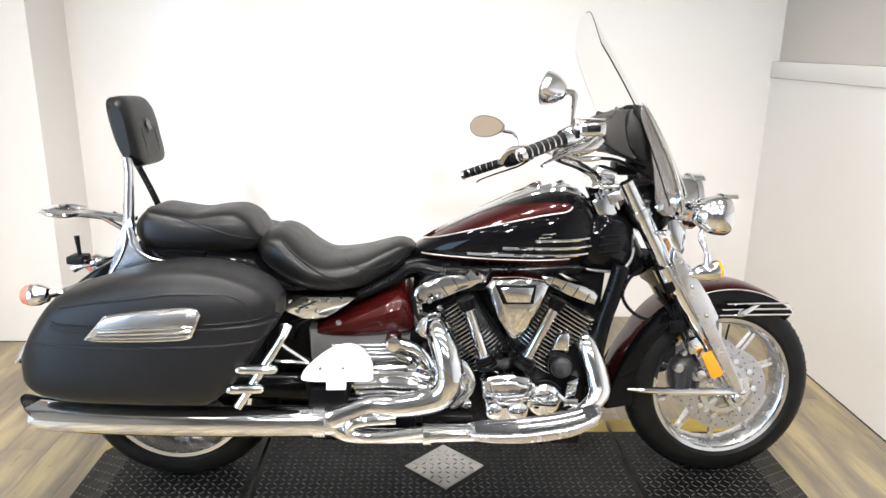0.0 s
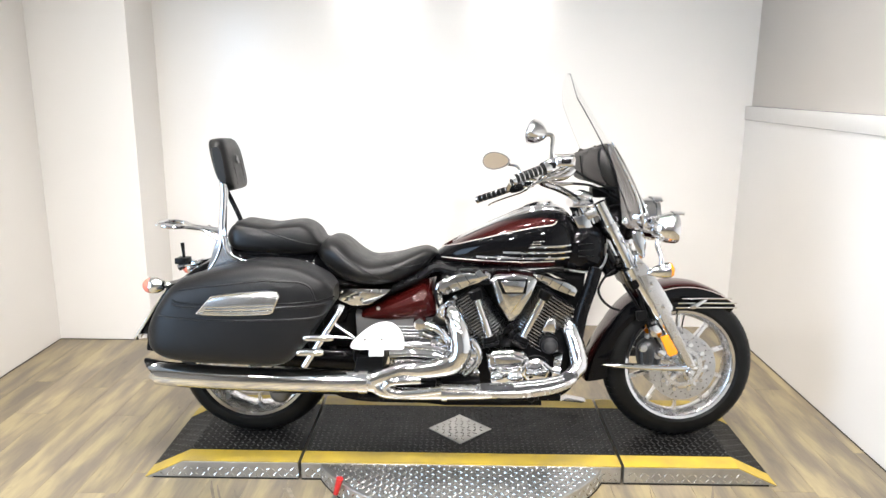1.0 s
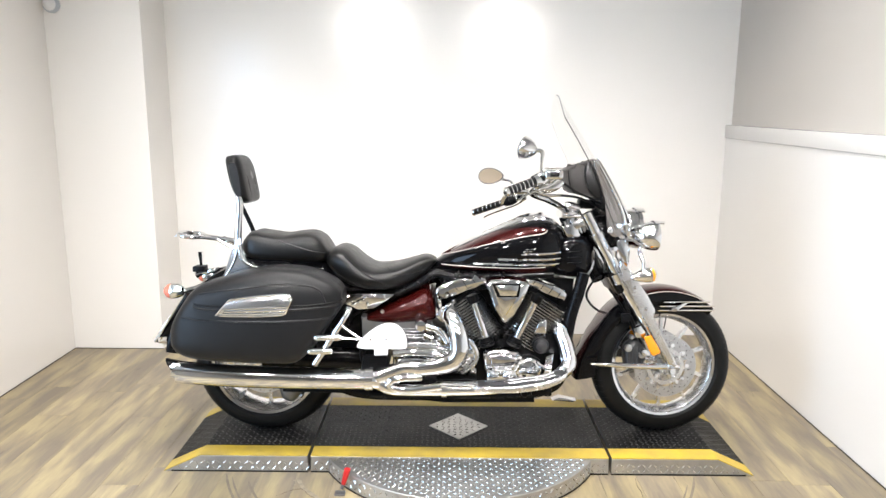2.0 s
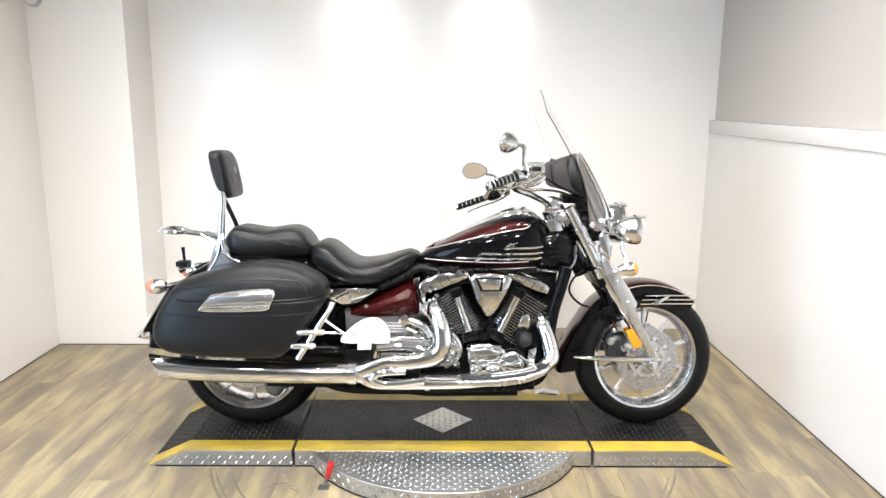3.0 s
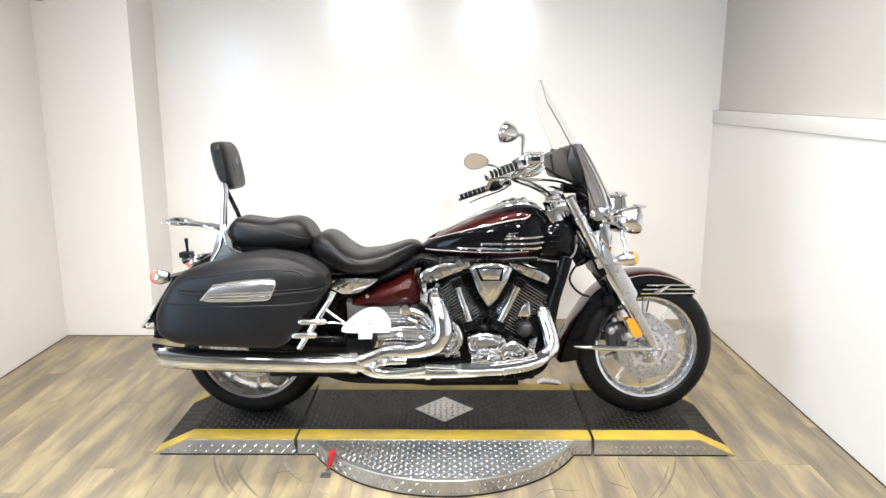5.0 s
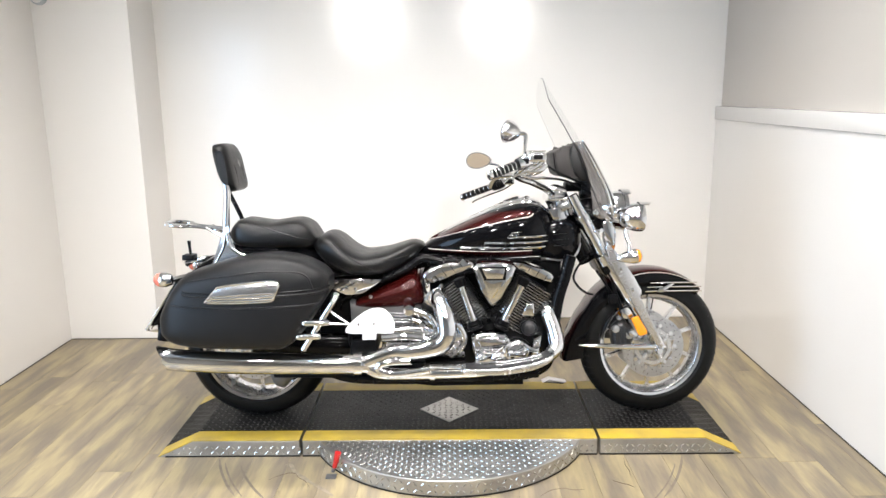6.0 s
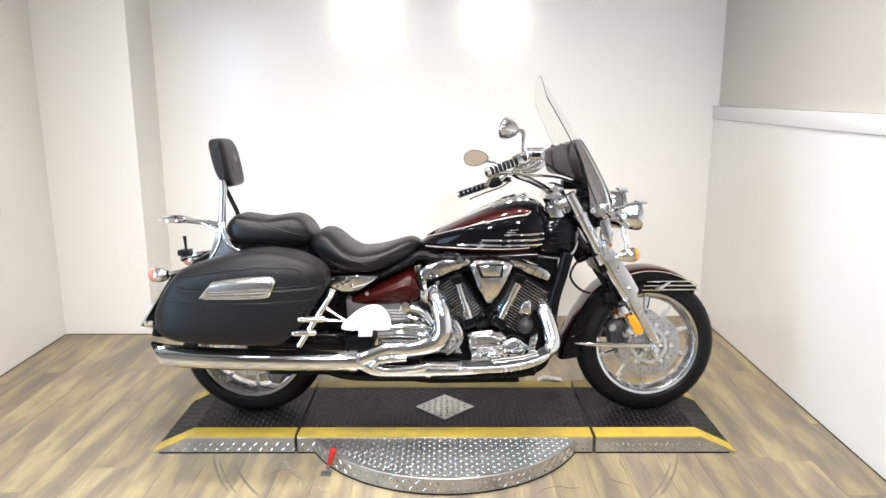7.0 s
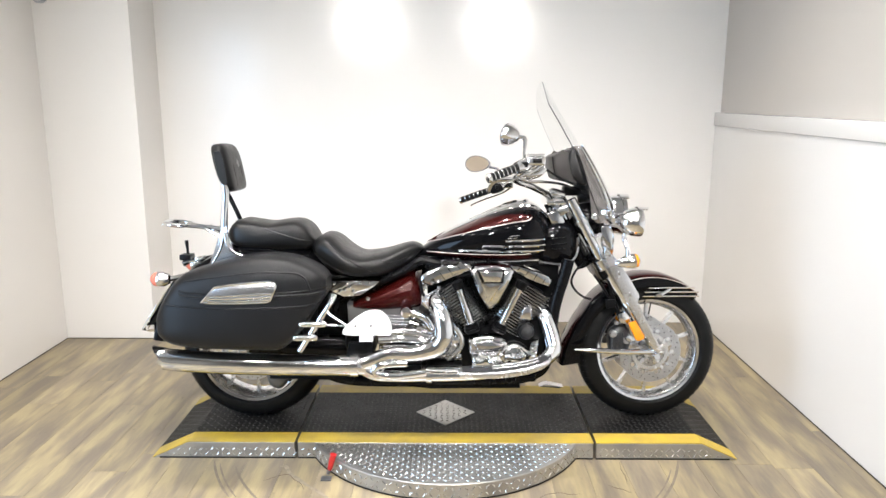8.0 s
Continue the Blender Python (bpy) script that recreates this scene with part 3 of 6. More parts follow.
CALIPER = mat("dark_cast_caliper", (0.06, 0.06, 0.062), 0.35, 0.7, spot=0.4, scale=20, rough_var=0.1)
FW, RW = (0.88, 0.303), (-0.826, 0.311)
front_wheel = wheel("front_wheel", FW, 0.304, 0.064, 0.23, 0.05, 10, on_fork, "black road tyre on a ten-spoke alloy wheel")
disc(-0.075, FW, 0.134, on_fork, front_wheel)
disc(0.075, FW, 0.134, on_fork, front_wheel)
for o in front_wheel.children:
    o.matrix_basis = Matrix.Identity(4)
rear_wheel = wheel("rear_wheel", RW, 0.314, 0.095, 0.236, 0.078, 10, on_bike, "wide black road tyre on an alloy wheel")
disc(-0.1, RW, 0.13, on_bike, rear_wheel)


# ---- front end ----
def fender_shell(a0, a1, r_top, r_side, half, name, material, label, put, centre, lip=0.004, crown=True, n=44, span=(0, 12)):
    """A mudguard: crown from side to side, or its two cheeks, swept round the wheel; the radii go from the first angle to the last."""
    cx, cz = centre
    bm = bmesh.new()

    def row(f):
        a = radians(a0 + (a1 - a0) * f)
        rt = float(np.interp(f, np.linspace(0, 1, len(r_top)), r_top))
        rs = float(np.interp(f, np.linspace(0, 1, len(r_side)), r_side))
        hw = half if isinstance(half, float) else float(np.interp(f, np.linspace(0, 1, len(half)), half))
        return a, rt, rs, hw

    def at(a, r, y):
        return (cx + r * math.cos(a), y, cz + r * math.sin(a))

    if crown:
        loops = []
        for k in range(n + 1):
            a, rt, rs, hw = row(k / n)
            outer, inn = [], []
            for j in range(span[0], span[1] + 1):
                u = math.pi * j / 12
                y, dr = -hw * math.cos(u), 0.014 * (math.sin(u) ** 0.7 - 1)
                outer.append(at(a, rt + dr, y))
                inn.append(at(a, rt + dr - lip, y * 0.96))
            loops.append(outer + inn[::-1])
        rings(bm, loops)
        return put(name, bm, material, label)
    made = []
    for s in (-1, 1):
        bm = bmesh.new()
        loops = []
        for k in range(n + 1):
            a, rt, rs, hw = row(k / n)
            r0 = rt - 0.0138
            loops.append([at(a, r0, s * hw), at(a, (r0 + rs) / 2, s * (hw + 0.003)), at(a, rs, s * (hw - 0.004)), at(a, rs, s * (hw - 0.009)), at(a, (r0 + rs) / 2, s * (hw - 0.003)), at(a, r0, s * (hw - 0.006))])
        rings(bm, loops)
        made.append(put(name, bm, material, label))
    return made


FR = [0.326, 0.338, 0.342, 0.339, 0.392]
FR_FRONT, FR_REAR = [0.326, 0.332, 0.338, 0.341, 0.343], [0.343, 0.34, 0.337, 0.353, 0.392]
for turn0, turn1, radii, top_span in ((51, 112, FR_FRONT, (1, 11)), (112, 189, FR_REAR, (3, 9))):
    fender_shell(turn0, turn1, radii, [0.3], 0.078, "front_fender", MAROON, "maroon front fender crown", on_fork, FW, span=top_span, n=24)
    for half_span in ((0, top_span[0]), (top_span[1], 12)):
        fender_shell(turn0, turn1, radii, [0.3], 0.078, "front_fender_shoulder", MAROON if turn0 == 51 else BLACK_GLOSS, "glossy painted fender shoulder", on_fork, FW, span=half_span, n=24)
fender_shell(51, 189, FR, [0.283, 0.262, 0.265, 0.285, 0.3], 0.078, "front_fender_side", BLACK_GLOSS, "gloss black fender side", on_fork, FW, crown=False)
bm = bmesh.new()
tube([(FW[0] + 0.322 * math.cos(radians(a)), -0.08, FW[1] + 0.322 * math.sin(radians(a))) for a in range(53, 112, 8)], 0.0016, 6, 2, bm)
on_fork("fender_pinstripe", bm, SILVER_LINE)
for y in (-0.09, 0.09):
    for a, b in (((0.86, -0.09, 0.581), (1.063, -0.09, 0.579)), ((0.845, -0.09, 0.563), (1.083, -0.09, 0.561)), ((0.837, -0.09, 0.545), (1.085, -0.09, 0.543))):
        a, b = Vector((a[0], y, a[2])), Vector((b[0], y * 0.85, b[2]))
        on_fork("fender_trim_bar", tube([a, a.lerp(b, 0.5) + Vector((0, 0.004 * (1 if y < 0 else -1), 0)), b], [0.004, 0.0055, 0.005], 8, 4, flat=0.7), CHROME, "chrome fender trim bar")
bm = slab([(0.892, 0.555), (0.948, 0.58), (0.962, 0.58), (0.911, 0.542), (0.889, 0.543)], -0.1, -0.088, 0.002)
on_fork("fender_trim_wing", bm, CHROME)
on_fork("fender_stay", tube([(0.873, -0.088, 0.516), (0.865, -0.088, 0.467)], 0.003, 8, 2), DARK_PLASTIC)

# fork legs, covers and the axle
for s in (-1, 1):
    y = 0.105 * s
    tag = "chrome fork leg"
    upper, mid, low = Vector((0.515, -0.105, 0.957)), Vector((0.657, -0.105, 0.69)), Vector((0.898, -0.105, 0.312))
    upper.y = mid.y = low.y = y
    leg = on_fork("fork_leg", tube([upper, upper.lerp(mid, 0.5), mid], [0.024, 0.026, 0.027], 20, 4), CHROME, tag)
    on_fork("fork_slider", tube([mid, mid.lerp(low, 0.25), mid.lerp(low, 0.62), low], [0.026, 0.027, 0.024, 0.017], 20, 5), CHROME, "polished fork slider")
    on_fork("fork_collar", lathe([(-0.012, 0.027), (-0.012, 0.032), (0.012, 0.032), (0.012, 0.027)], upper.lerp(mid, 0.35), mid - upper, 20), SATIN_CHROME)
    on_fork("fork_clamp", lathe([(-0.02, 0.03), (-0.022, 0.038), (0.022, 0.038), (0.02, 0.03)], mid, mid - upper, 20), CHROME)
for s in (-1, 1):
    plate = slab([(0.647, 0.772), (0.697, 0.717), (0.763, 0.624), (0.801, 0.565), (0.8, 0.547), (0.78, 0.54), (0.837, 0.446), (0.872, 0.383), (0.9, 0.334), (0.889, 0.316), (0.866, 0.329), (0.816, 0.416), (0.761, 0.513), (0.711, 0.602), (0.671, 0.674), (0.643, 0.734)], -0.168 if s < 0 else 0.142, -0.142 if s < 0 else 0.168, 0.008, 3, n=1)
    cv = on_fork("fork_cover", plate, ALLOY, "polished fork cover plate")
    for bx in ((0.712, -0.16, 0.655), (0.762, -0.16, 0.567)):
        part("bolt", lathe([(0, 0.007), (0.004, 0.007), (0.006, 0.003)], (bx[0], s * 0.168, bx[2]), (0, s, 0), 10), SATIN_CHROME, cv)
on_fork("axle", lathe([(-0.172, 0.006), (-0.172, 0.012), (-0.165, 0.017), (-0.125, 0.018), (0.125, 0.018), (0.15, 0.014), (0.15, 0.008)], (FW[0], 0, FW[1]), steps=18), CHROME)
on_fork("fender_spear", tube([(0.545, -0.135, 0.329), (0.601, -0.14, 0.327), (0.721, -0.142, 0.321), (0.89, -0.142, 0.317), (0.915, -0.142, 0.317)], [0.003, 0.011, 0.016, 0.014, 0.005], 14, 5, flat=0.8), CHROME, "tapered chrome fender spear")
for s in (-1, 1):
    refl = slab([(0.754, 0.447), (0.785, 0.457), (0.825, 0.392), (0.823, 0.38), (0.797, 0.37), (0.787, 0.377)], -0.172 if s < 0 else 0.16, -0.16 if s < 0 else 0.172, 0.003)
    on_fork("reflector", refl, AMBER, "amber side reflector")
    cal = hull([(x, z1, z0, s * 0.098, w) for x, z1, z0, w in ((0.69, 0.38, 0.35, 0.02), (0.7, 0.41, 0.31, 0.034), (0.735, 0.43, 0.3, 0.036), (0.77, 0.415, 0.32, 0.03), (0.785, 0.39, 0.35, 0.015))], 3.2, 20, 4)
    c = on_fork("brake_caliper", cal, CALIPER, "dark grey cast brake caliper")
    for k in range(4):
        part("caliper_rib", box(0.7 + 0.02 * k, 0.706 + 0.02 * k, min(s * 0.126, s * 0.137), max(s * 0.126, s * 0.137), 0.325, 0.4, 0.002, 1), CALIPER, c)
    for cap, cap_r in (((0.702, -0.14, 0.394), 0.016), ((0.761, -0.14, 0.367), 0.017), ((0.716, -0.14, 0.441), 0.009)):
        part("piston_cap", lathe([(0, 0.001), (0, cap_r * 0.55), (-0.003, cap_r * 0.6), (-0.004, cap_r * 0.9), (-0.008, cap_r), (-0.02, cap_r)], (cap[0], s * 0.142, cap[2]), (0, s, 0), 18), STEEL, c)
    fitting = [(0.723, -0.14, 0.464), (0.745, -0.14, 0.468), (0.768, -0.14, 0.45)]
    part("bleed_fitting", tube([(q[0], s * 0.135, q[2]) for q in fitting], [0.008, 0.014, 0.009], 12, 4), CHROME, c)
on_fork("brake_hose", tube([(0.603, -0.05, 0.689), (0.56, -0.06, 0.659), (0.532, -0.08, 0.613), (0.547, -0.09, 0.574), (0.584, -0.09, 0.544), (0.616, -0.09, 0.535)], 0.005, 8, 5), DARK_PLASTIC)
on_fork("brake_hose", tube([(0.626, -0.09, 0.639), (0.661, -0.09, 0.59), (0.706, -0.09, 0.517), (0.745, -0.09, 0.443), (0.778, -0.09, 0.382)], 0.0055, 8, 5), DARK_PLASTIC)
on_fork("caliper_bolt", lathe([(-0.03, 0.016), (0, 0.016), (0.006, 0.013), (0.007, 0.002)], (0.765, -0.15, 0.379), (0, -1, 0), 20), CHROME, "chrome caliper mounting bolt")
on_fork("caliper_bracket", slab([(0.716, 0.48), (0.747, 0.491), (0.77, 0.465), (0.761, 0.437), (0.729, 0.441)], -0.148, -0.12, 0.005, 2), CHROME, "chrome caliper bracket")
on_fork("speed_cable", tube([(x, -0.12, z) for x, z in [(0.681, 0.692), (0.682, 0.623), (0.701, 0.552), (0.731, 0.481), (0.761, 0.409)]], 0.006, 8, 5), DARK_PLASTIC, "black cable down the fork")
on_fork("cable_clip", slab([(0.67, 0.538), (0.708, 0.541), (0.709, 0.506), (0.673, 0.503)], -0.135, -0.118, 0.002), DARK_PLASTIC)
on_fork("lower_yoke", slab([(p[0], p[1]) for p in [(0.612, 0.702), (0.651, 0.727), (0.698, 0.642), (0.659, 0.618)]], -0.13, 0.13, 0.01), FRAME_BLACK)
on_fork("upper_yoke", slab([(p[0], p[1]) for p in [(0.46, 0.918), (0.533, 0.948), (0.548, 0.918), (0.48, 0.887)]], -0.1, 0.1, 0.008), SATIN_CHROME)

# headlamp, passing lamps, signal
lampc = Vector((0.706, 0, 0.89))
HR = 0.082
LAMP_GLASS = mat("lamp_glass", (0.75, 0.76, 0.78), 0.08, 0.6, coat=1.0)
bm = lathe([(-1.1 * HR, 0.004), (-1.05 * HR, 0.3 * HR), (-0.85 * HR, 0.62 * HR), (-0.4 * HR, 0.9 * HR), (0.1 * HR, 0.98 * HR), (0.48 * HR, HR), (0.52 * HR, 1.05 * HR), (0.7 * HR, 1.05 * HR), (0.76 * HR, 0.95 * HR)], lampc, (0.97, 0, -0.06), 40)
lamp = on_fork("headlamp", bm, CHROME, "chrome bullet headlamp with a visor")
part("lens", lathe([(0.68 * HR, 0.94 * HR), (0.86 * HR, 0.7 * HR), (0.94 * HR, 0.4 * HR), (0.96 * HR, 0.002)], lampc, (0.97, 0, -0.06), 32), LAMP_GLASS, lamp)
visor = bmesh.new()
loops = []
for k in range(9):
    u = radians(55 + 70 * k / 8)
    c, s = math.cos(u), math.sin(u)
    loops.append([lampc + HR * Vector((0.5, 1.08 * c, 1.08 * s)), lampc + HR * Vector((1.0 - 0.2 * abs(c), 1.1 * c, 1.04 * s)), lampc + HR * Vector((1.0 - 0.2 * abs(c), 1.06 * c, 1.0 * s)), lampc + HR * Vector((0.5, 1.04 * c, 1.04 * s))])
rings(visor, loops)
part("visor", visor, CHROME, lamp)
for s in (-1, 1):
    pc = Vector((0.757, -0.17, 0.867))
    pc.y = s * 0.17
    pl = on_fork("passing_lamp", lathe([(-0.06, 0.004), (-0.055, 0.024), (-0.03, 0.047), (0.0, 0.057), (0.026, 0.06), (0.036, 0.057)], pc, (1, 0, 0), 28), CHROME, "small chrome passing lamp")
    part("lens", lathe([(0.034, 0.055), (0.044, 0.035), (0.047, 0.002)], pc, (1, 0, 0), 24), LAMP_GLASS, pl)
    hood = bmesh.new()
    loops = []
    for k in range(9):
        u = radians(60 + 60 * k / 8)
        c, q = math.cos(u), math.sin(u)
        loops.append([pc + 0.06 * Vector(v) for v in ((0.3, 1.06 * c, 1.06 * q), (1.15 - 0.5 * abs(c), 1.08 * c, 1.02 * q), (1.15 - 0.5 * abs(c), 1.03 * c, 0.97 * q), (0.3, 1.01 * c, 1.01 * q))])
    rings(hood, loops)
    part("visor", hood, CHROME, pl)
    sg = Vector((0.742, -0.2, 0.709))
    sg.y = s * 0.2
    st = on_fork("turn_signal", lathe([(-0.062, 0.002), (-0.056, 0.01), (-0.03, 0.021), (0.005, 0.03), (0.022, 0.031)], sg, (1, 0, 0.14), 24), CHROME, "chrome turn signal with an amber lens")
    part("lens", lathe([(0.021, 0.03), (0.033, 0.026), (0.041, 0.014), (0.043, 0.001)], sg, (1, 0, 0.14), 24), AMBER, st)
    part("stalk", tube([sg + Vector((-0.005, 0, 0.02)), sg + Vector((-0.009, 0, 0.05)), Vector((0.727, pc.y, 0.8)), pc + Vector((-0.024, 0, -0.03)), pc + Vector((-0.02, 0, 0))], [0.013, 0.008, 0.011, 0.009, 0.013], 12, 4), CHROME, st)
on_fork("lamp_bar", tube([(lampc.x - 0.08, -0.17, lampc.z - 0.075), (lampc.x - 0.1, 0, lampc.z - 0.09), (lampc.x - 0.08, 0.17, lampc.z - 0.075)], 0.009, 12, 5), CHROME)
on_fork("lamp_nacelle", hull([(x, t, b, 0, w) for x, t, b, w in ((lampc.x - 0.17, lampc.z + 0.03, lampc.z - 0.05, 0.05), (lampc.x - 0.12, lampc.z + 0.05, lampc.z - 0.09, 0.07), (lampc.x - 0.06, lampc.z + 0.06, lampc.z - 0.1, 0.075), (lampc.x - 0.03, lampc.z + 0.06, lampc.z - 0.08, 0.06))], 2.4, 24, 4), FRAME_BLACK, "black headlamp nacelle")

# handlebar, grips, levers, mirrors
clampc = Vector((0.454, 0, 0.943))
bar_l = [(clampc.x, 0.04, clampc.z + 0.01), (clampc.x - 0.02, 0.12, clampc.z + 0.045), (clampc.x - 0.1, 0.26, clampc.z + 0.09), (clampc.x - 0.2, 0.36, clampc.z + 0.085), (0.233, 0.45, 0.979)]
bar_r = [(clampc.x, -0.04, clampc.z + 0.01), (clampc.x - 0.04, -0.12, clampc.z + 0.035), (clampc.x - 0.12, -0.22, clampc.z + 0.07), (clampc.x - 0.2, -0.31, clampc.z + 0.1), (0.279, -0.38, 1.084), (0.24, -0.4, 1.08)]
on_fork("handlebar", tube(bar_l[::-1] + bar_r, 0.0127, 14, 6), CHROME, "swept-back chrome handlebar")
for s, a, b in ((1, Vector((0.244, 0.45, 0.982)), Vector((0.103, 0.5, 0.93))), (-1, Vector((0.248, -0.4, 1.086)), Vector((0.143, -0.44, 1.049)))):
    g = on_fork("grip", tube([a, a.lerp(b, 0.3), a.lerp(b, 0.7), b], [0.015, 0.0165, 0.0165, 0.0155], 16, 4), RUBBER, "black rubber grip with chrome bands")
    for k in range(6):
        p = a.lerp(b, 0.12 + 0.145 * k)
        part("chrome_band", lathe([(-0.0022, 0.016), (-0.0016, 0.0178), (0.0016, 0.0178), (0.0022, 0.016)], p, b - a, 18, closed=False), CHROME, g)
    part("end_cap", lathe([(-0.004, 0.018), (0.002, 0.019), (0.01, 0.017), (0.014, 0.004)], b, b - a, 18), CHROME, g)
    sw = a + (a - b).normalized() * 0.032
    h = on_fork("switch_housing", tube([sw + (a - b).normalized() * 0.03, sw, a], [0.022, 0.027, 0.023], 14, 3), CHROME if s < 0 else DARK_PLASTIC, "handlebar switch housing")
    part("button", box(sw.x - 0.012, sw.x + 0.012, sw.y - 0.028, sw.y - 0.018, sw.z - 0.008, sw.z + 0.012, 0.003), DARK_PLASTIC, h)
    way = (b - a).normalized()
    pivot = a - way * 0.05 + Vector((0.05, 0, -0.005))
    lever = [pivot, pivot + way * 0.06 + Vector((0.012, 0, -0.008)), a.lerp(b, 0.6) + Vector((0.06, 0, -0.015)), a.lerp(b, 0.95) + Vector((0.055, 0, -0.02)), a.lerp(b, 1.02) + Vector((0.05, 0, -0.028))]
    on_fork("lever", tube(lever, [0.008, 0.0075, 0.007, 0.006, 0.008], 10, 5, flat=0.6), CHROME, "chrome hand lever")
    ms = a - way * 0.03
    res = ms + Vector((0.045, 0, 0.018))
    r = on_fork("fluid_reservoir", box(res.x - 0.034, res.x + 0.036, res.y - 0.028, res.y + 0.028, res.z - 0.02, res.z + 0.016, 0.011, 4), CHROME, "chrome fluid reservoir")
    part("sight_glass", box(res.x - 0.014, res.x + 0.02, res.y - 0.0295, res.y - 0.026, res.z - 0.009, res.z + 0.007, 0.002), DARK_PLASTIC, r)
    part("cap", box(res.x - 0.03, res.x + 0.032, res.y - 0.027, res.y + 0.027, res.z + 0.0185, res.z + 0.025, 0.003), SATIN_CHROME, r)
# mirrors: one shows its glass, the other its chrome shell
def mirror_head(centre, face, wide, tall, name, depth=1.0):
    """face: the way that the glass looks."""
    k = Vector(face).normalized()
    u = Vector((0, 0, 1)).cross(k).normalized()
    v = k.cross(u)
    o = [(1.0 * math.cos(t), 0.82 * math.sin(t) * (1 - 0.18 * math.cos(t))) for t in (2 * math.pi * i / 28 for i in range(28))]
    c = Vector(centre)
    bm = bmesh.new()
    loops = []
    for d, f in ((0.0, 0.96), (0.0, 1.0), (-0.006, 1.02), (-0.018, 0.93), (-0.034, 0.7), (-0.046, 0.36), (-0.05, 0.08)):
        loops.append([c + k * d * depth + u * (x * wide * f) + v * (y * tall * f) for x, y in o])
    rings(bm, loops)
    m = on_fork(name, bm, CHROME, "chrome rear-view mirror")
    bm = bmesh.new()
    rings(bm, [[c + k * d + u * (x * wide * 0.94) + v * (y * tall * 0.94) for x, y in o] for d in (0.0005, 0.003)])
    part("glass", bm, MIRROR_GLASS, m)
    part("rim", tube([c + k * 0.003 + u * (x * wide * 0.97) + v * (y * tall * 0.97) for x, y in o], 0.0022, 6, 1, smooth=False, closed=True), GREY_CAST, m)
    return m


ml, mr = Vector((0.175, 0.43, 1.108)), Vector((0.212, -0.36, 1.211))
mirror_head(ml, (-0.6, -0.8, 0.08), 0.07, 0.047, "mirror")
mirror_head(mr, (-0.9, 0.36, 0.24), 0.062, 0.05, "mirror", 1.05)
on_fork("mirror_stem", tube([Vector((0.23, 0.43, 1.092)), Vector((0.273, 0.42, 1.081)), Vector((0.284, 0.42, 1.035)), Vector((0.269, 0.43, 0.993))], 0.006, 10, 5), CHROME)
on_fork("mirror_stem", tube([Vector((0.25, -0.37, 1.2)), Vector((0.272, -0.37, 1.2)), Vector((0.283, -0.372, 1.188)), Vector((0.279, -0.375, 1.14)), Vector((0.281, -0.38, 1.095))], [0.006, 0.008, 0.008, 0.006, 0.007], 10, 5), CHROME)
for s in (-1, 1):
    on_fork("riser", tube([(clampc.x + 0.03, s * 0.05, clampc.z - 0.05), (clampc.x + 0.01, s * 0.045, clampc.z)], [0.02, 0.024], 14, 3), CHROME)
on_fork("bar_clamp", hull([(clampc.x - 0.03, clampc.z + 0.02, clampc.z - 0.01, 0, 0.07), (clampc.x, clampc.z + 0.032, clampc.z - 0.02, 0, 0.08), (clampc.x + 0.035, clampc.z + 0.022, clampc.z - 0.02, 0, 0.07)], 3.0, 20, 4), CHROME)

# windscreen with its trim, brackets and pouch
def screen_point(u, v, lift=0.0):
    """u across from -1 to 1, v up from 0 to 1."""
    top = 1.445 - 0.1 * abs(u) ** 2.5
    z = 0.895 + (top - 0.895) * v
    half = (0.185 + 0.02 * math.sin(v * math.pi)) * (1 - 0.25 * v ** 4)
    x = 0.395 + 0.625 * (1.46 - z) - 0.09 * max(0.0, 1.17 - z) - (0.105 - 0.05 * v) * u * u + 0.03 * (z - 1.2) ** 2
    return Vector((x + lift, half * u, z))


bm = bmesh.new()
cols, rws = 24, 20
front = [[bm.verts.new(screen_point(-1 + 2 * i / cols, j / rws)) for i in range(cols + 1)] for j in range(rws + 1)]
back = [[bm.verts.new(screen_point(-1 + 2 * i / cols, j / rws, -0.004)) for i in range(cols + 1)] for j in range(rws + 1)]
for j in range(rws):
    for i in range(cols):
        bm.faces.new((front[j][i], front[j][i + 1], front[j + 1][i + 1], front[j + 1][i]))
        bm.faces.new((back[j][i], back[j + 1][i], back[j + 1][i + 1], back[j][i + 1]))
for i in range(cols):
    bm.faces.new((front[0][i], back[0][i], back[0][i + 1], front[0][i + 1]))
    bm.faces.new((front[rws][i], front[rws][i + 1], back[rws][i + 1], back[rws][i]))
for j in range(rws):
    bm.faces.new((front[j][0], front[j + 1][0], back[j + 1][0], back[j][0]))
    bm.faces.new((front[j][cols], back[j][cols], back[j + 1][cols], front[j + 1][cols]))
shield = on_fork("windscreen", bm, GLASS, "tall clear acrylic windscreen", smooth=50)
shield.visible_shadow = False
SMOKE = mat("smoked_plastic", (0.32, 0.295, 0.28), 0.14, 0.8, coat=0.3, rough_var=0.06)
bm = bmesh.new()
grid = [[(bm.verts.new(screen_point(-0.62 + 1.24 * i / 20, 0.52 * j / 8, -0.006)), bm.verts.new(screen_point(-0.62 + 1.24 * i / 20, 0.52 * j / 8, -0.0095))) for i in range(21)] for j in range(9)]
for j in range(8):
    for i in range(20):
        a, b, c, d = grid[j][i], grid[j][i + 1], grid[j + 1][i + 1], grid[j + 1][i]
        for k in (0, 1):
            bm.faces.new((a[k], b[k], c[k], d[k]))
part("lower_panel", bm, SMOKE, shield, "smoked lower windscreen panel", 60)
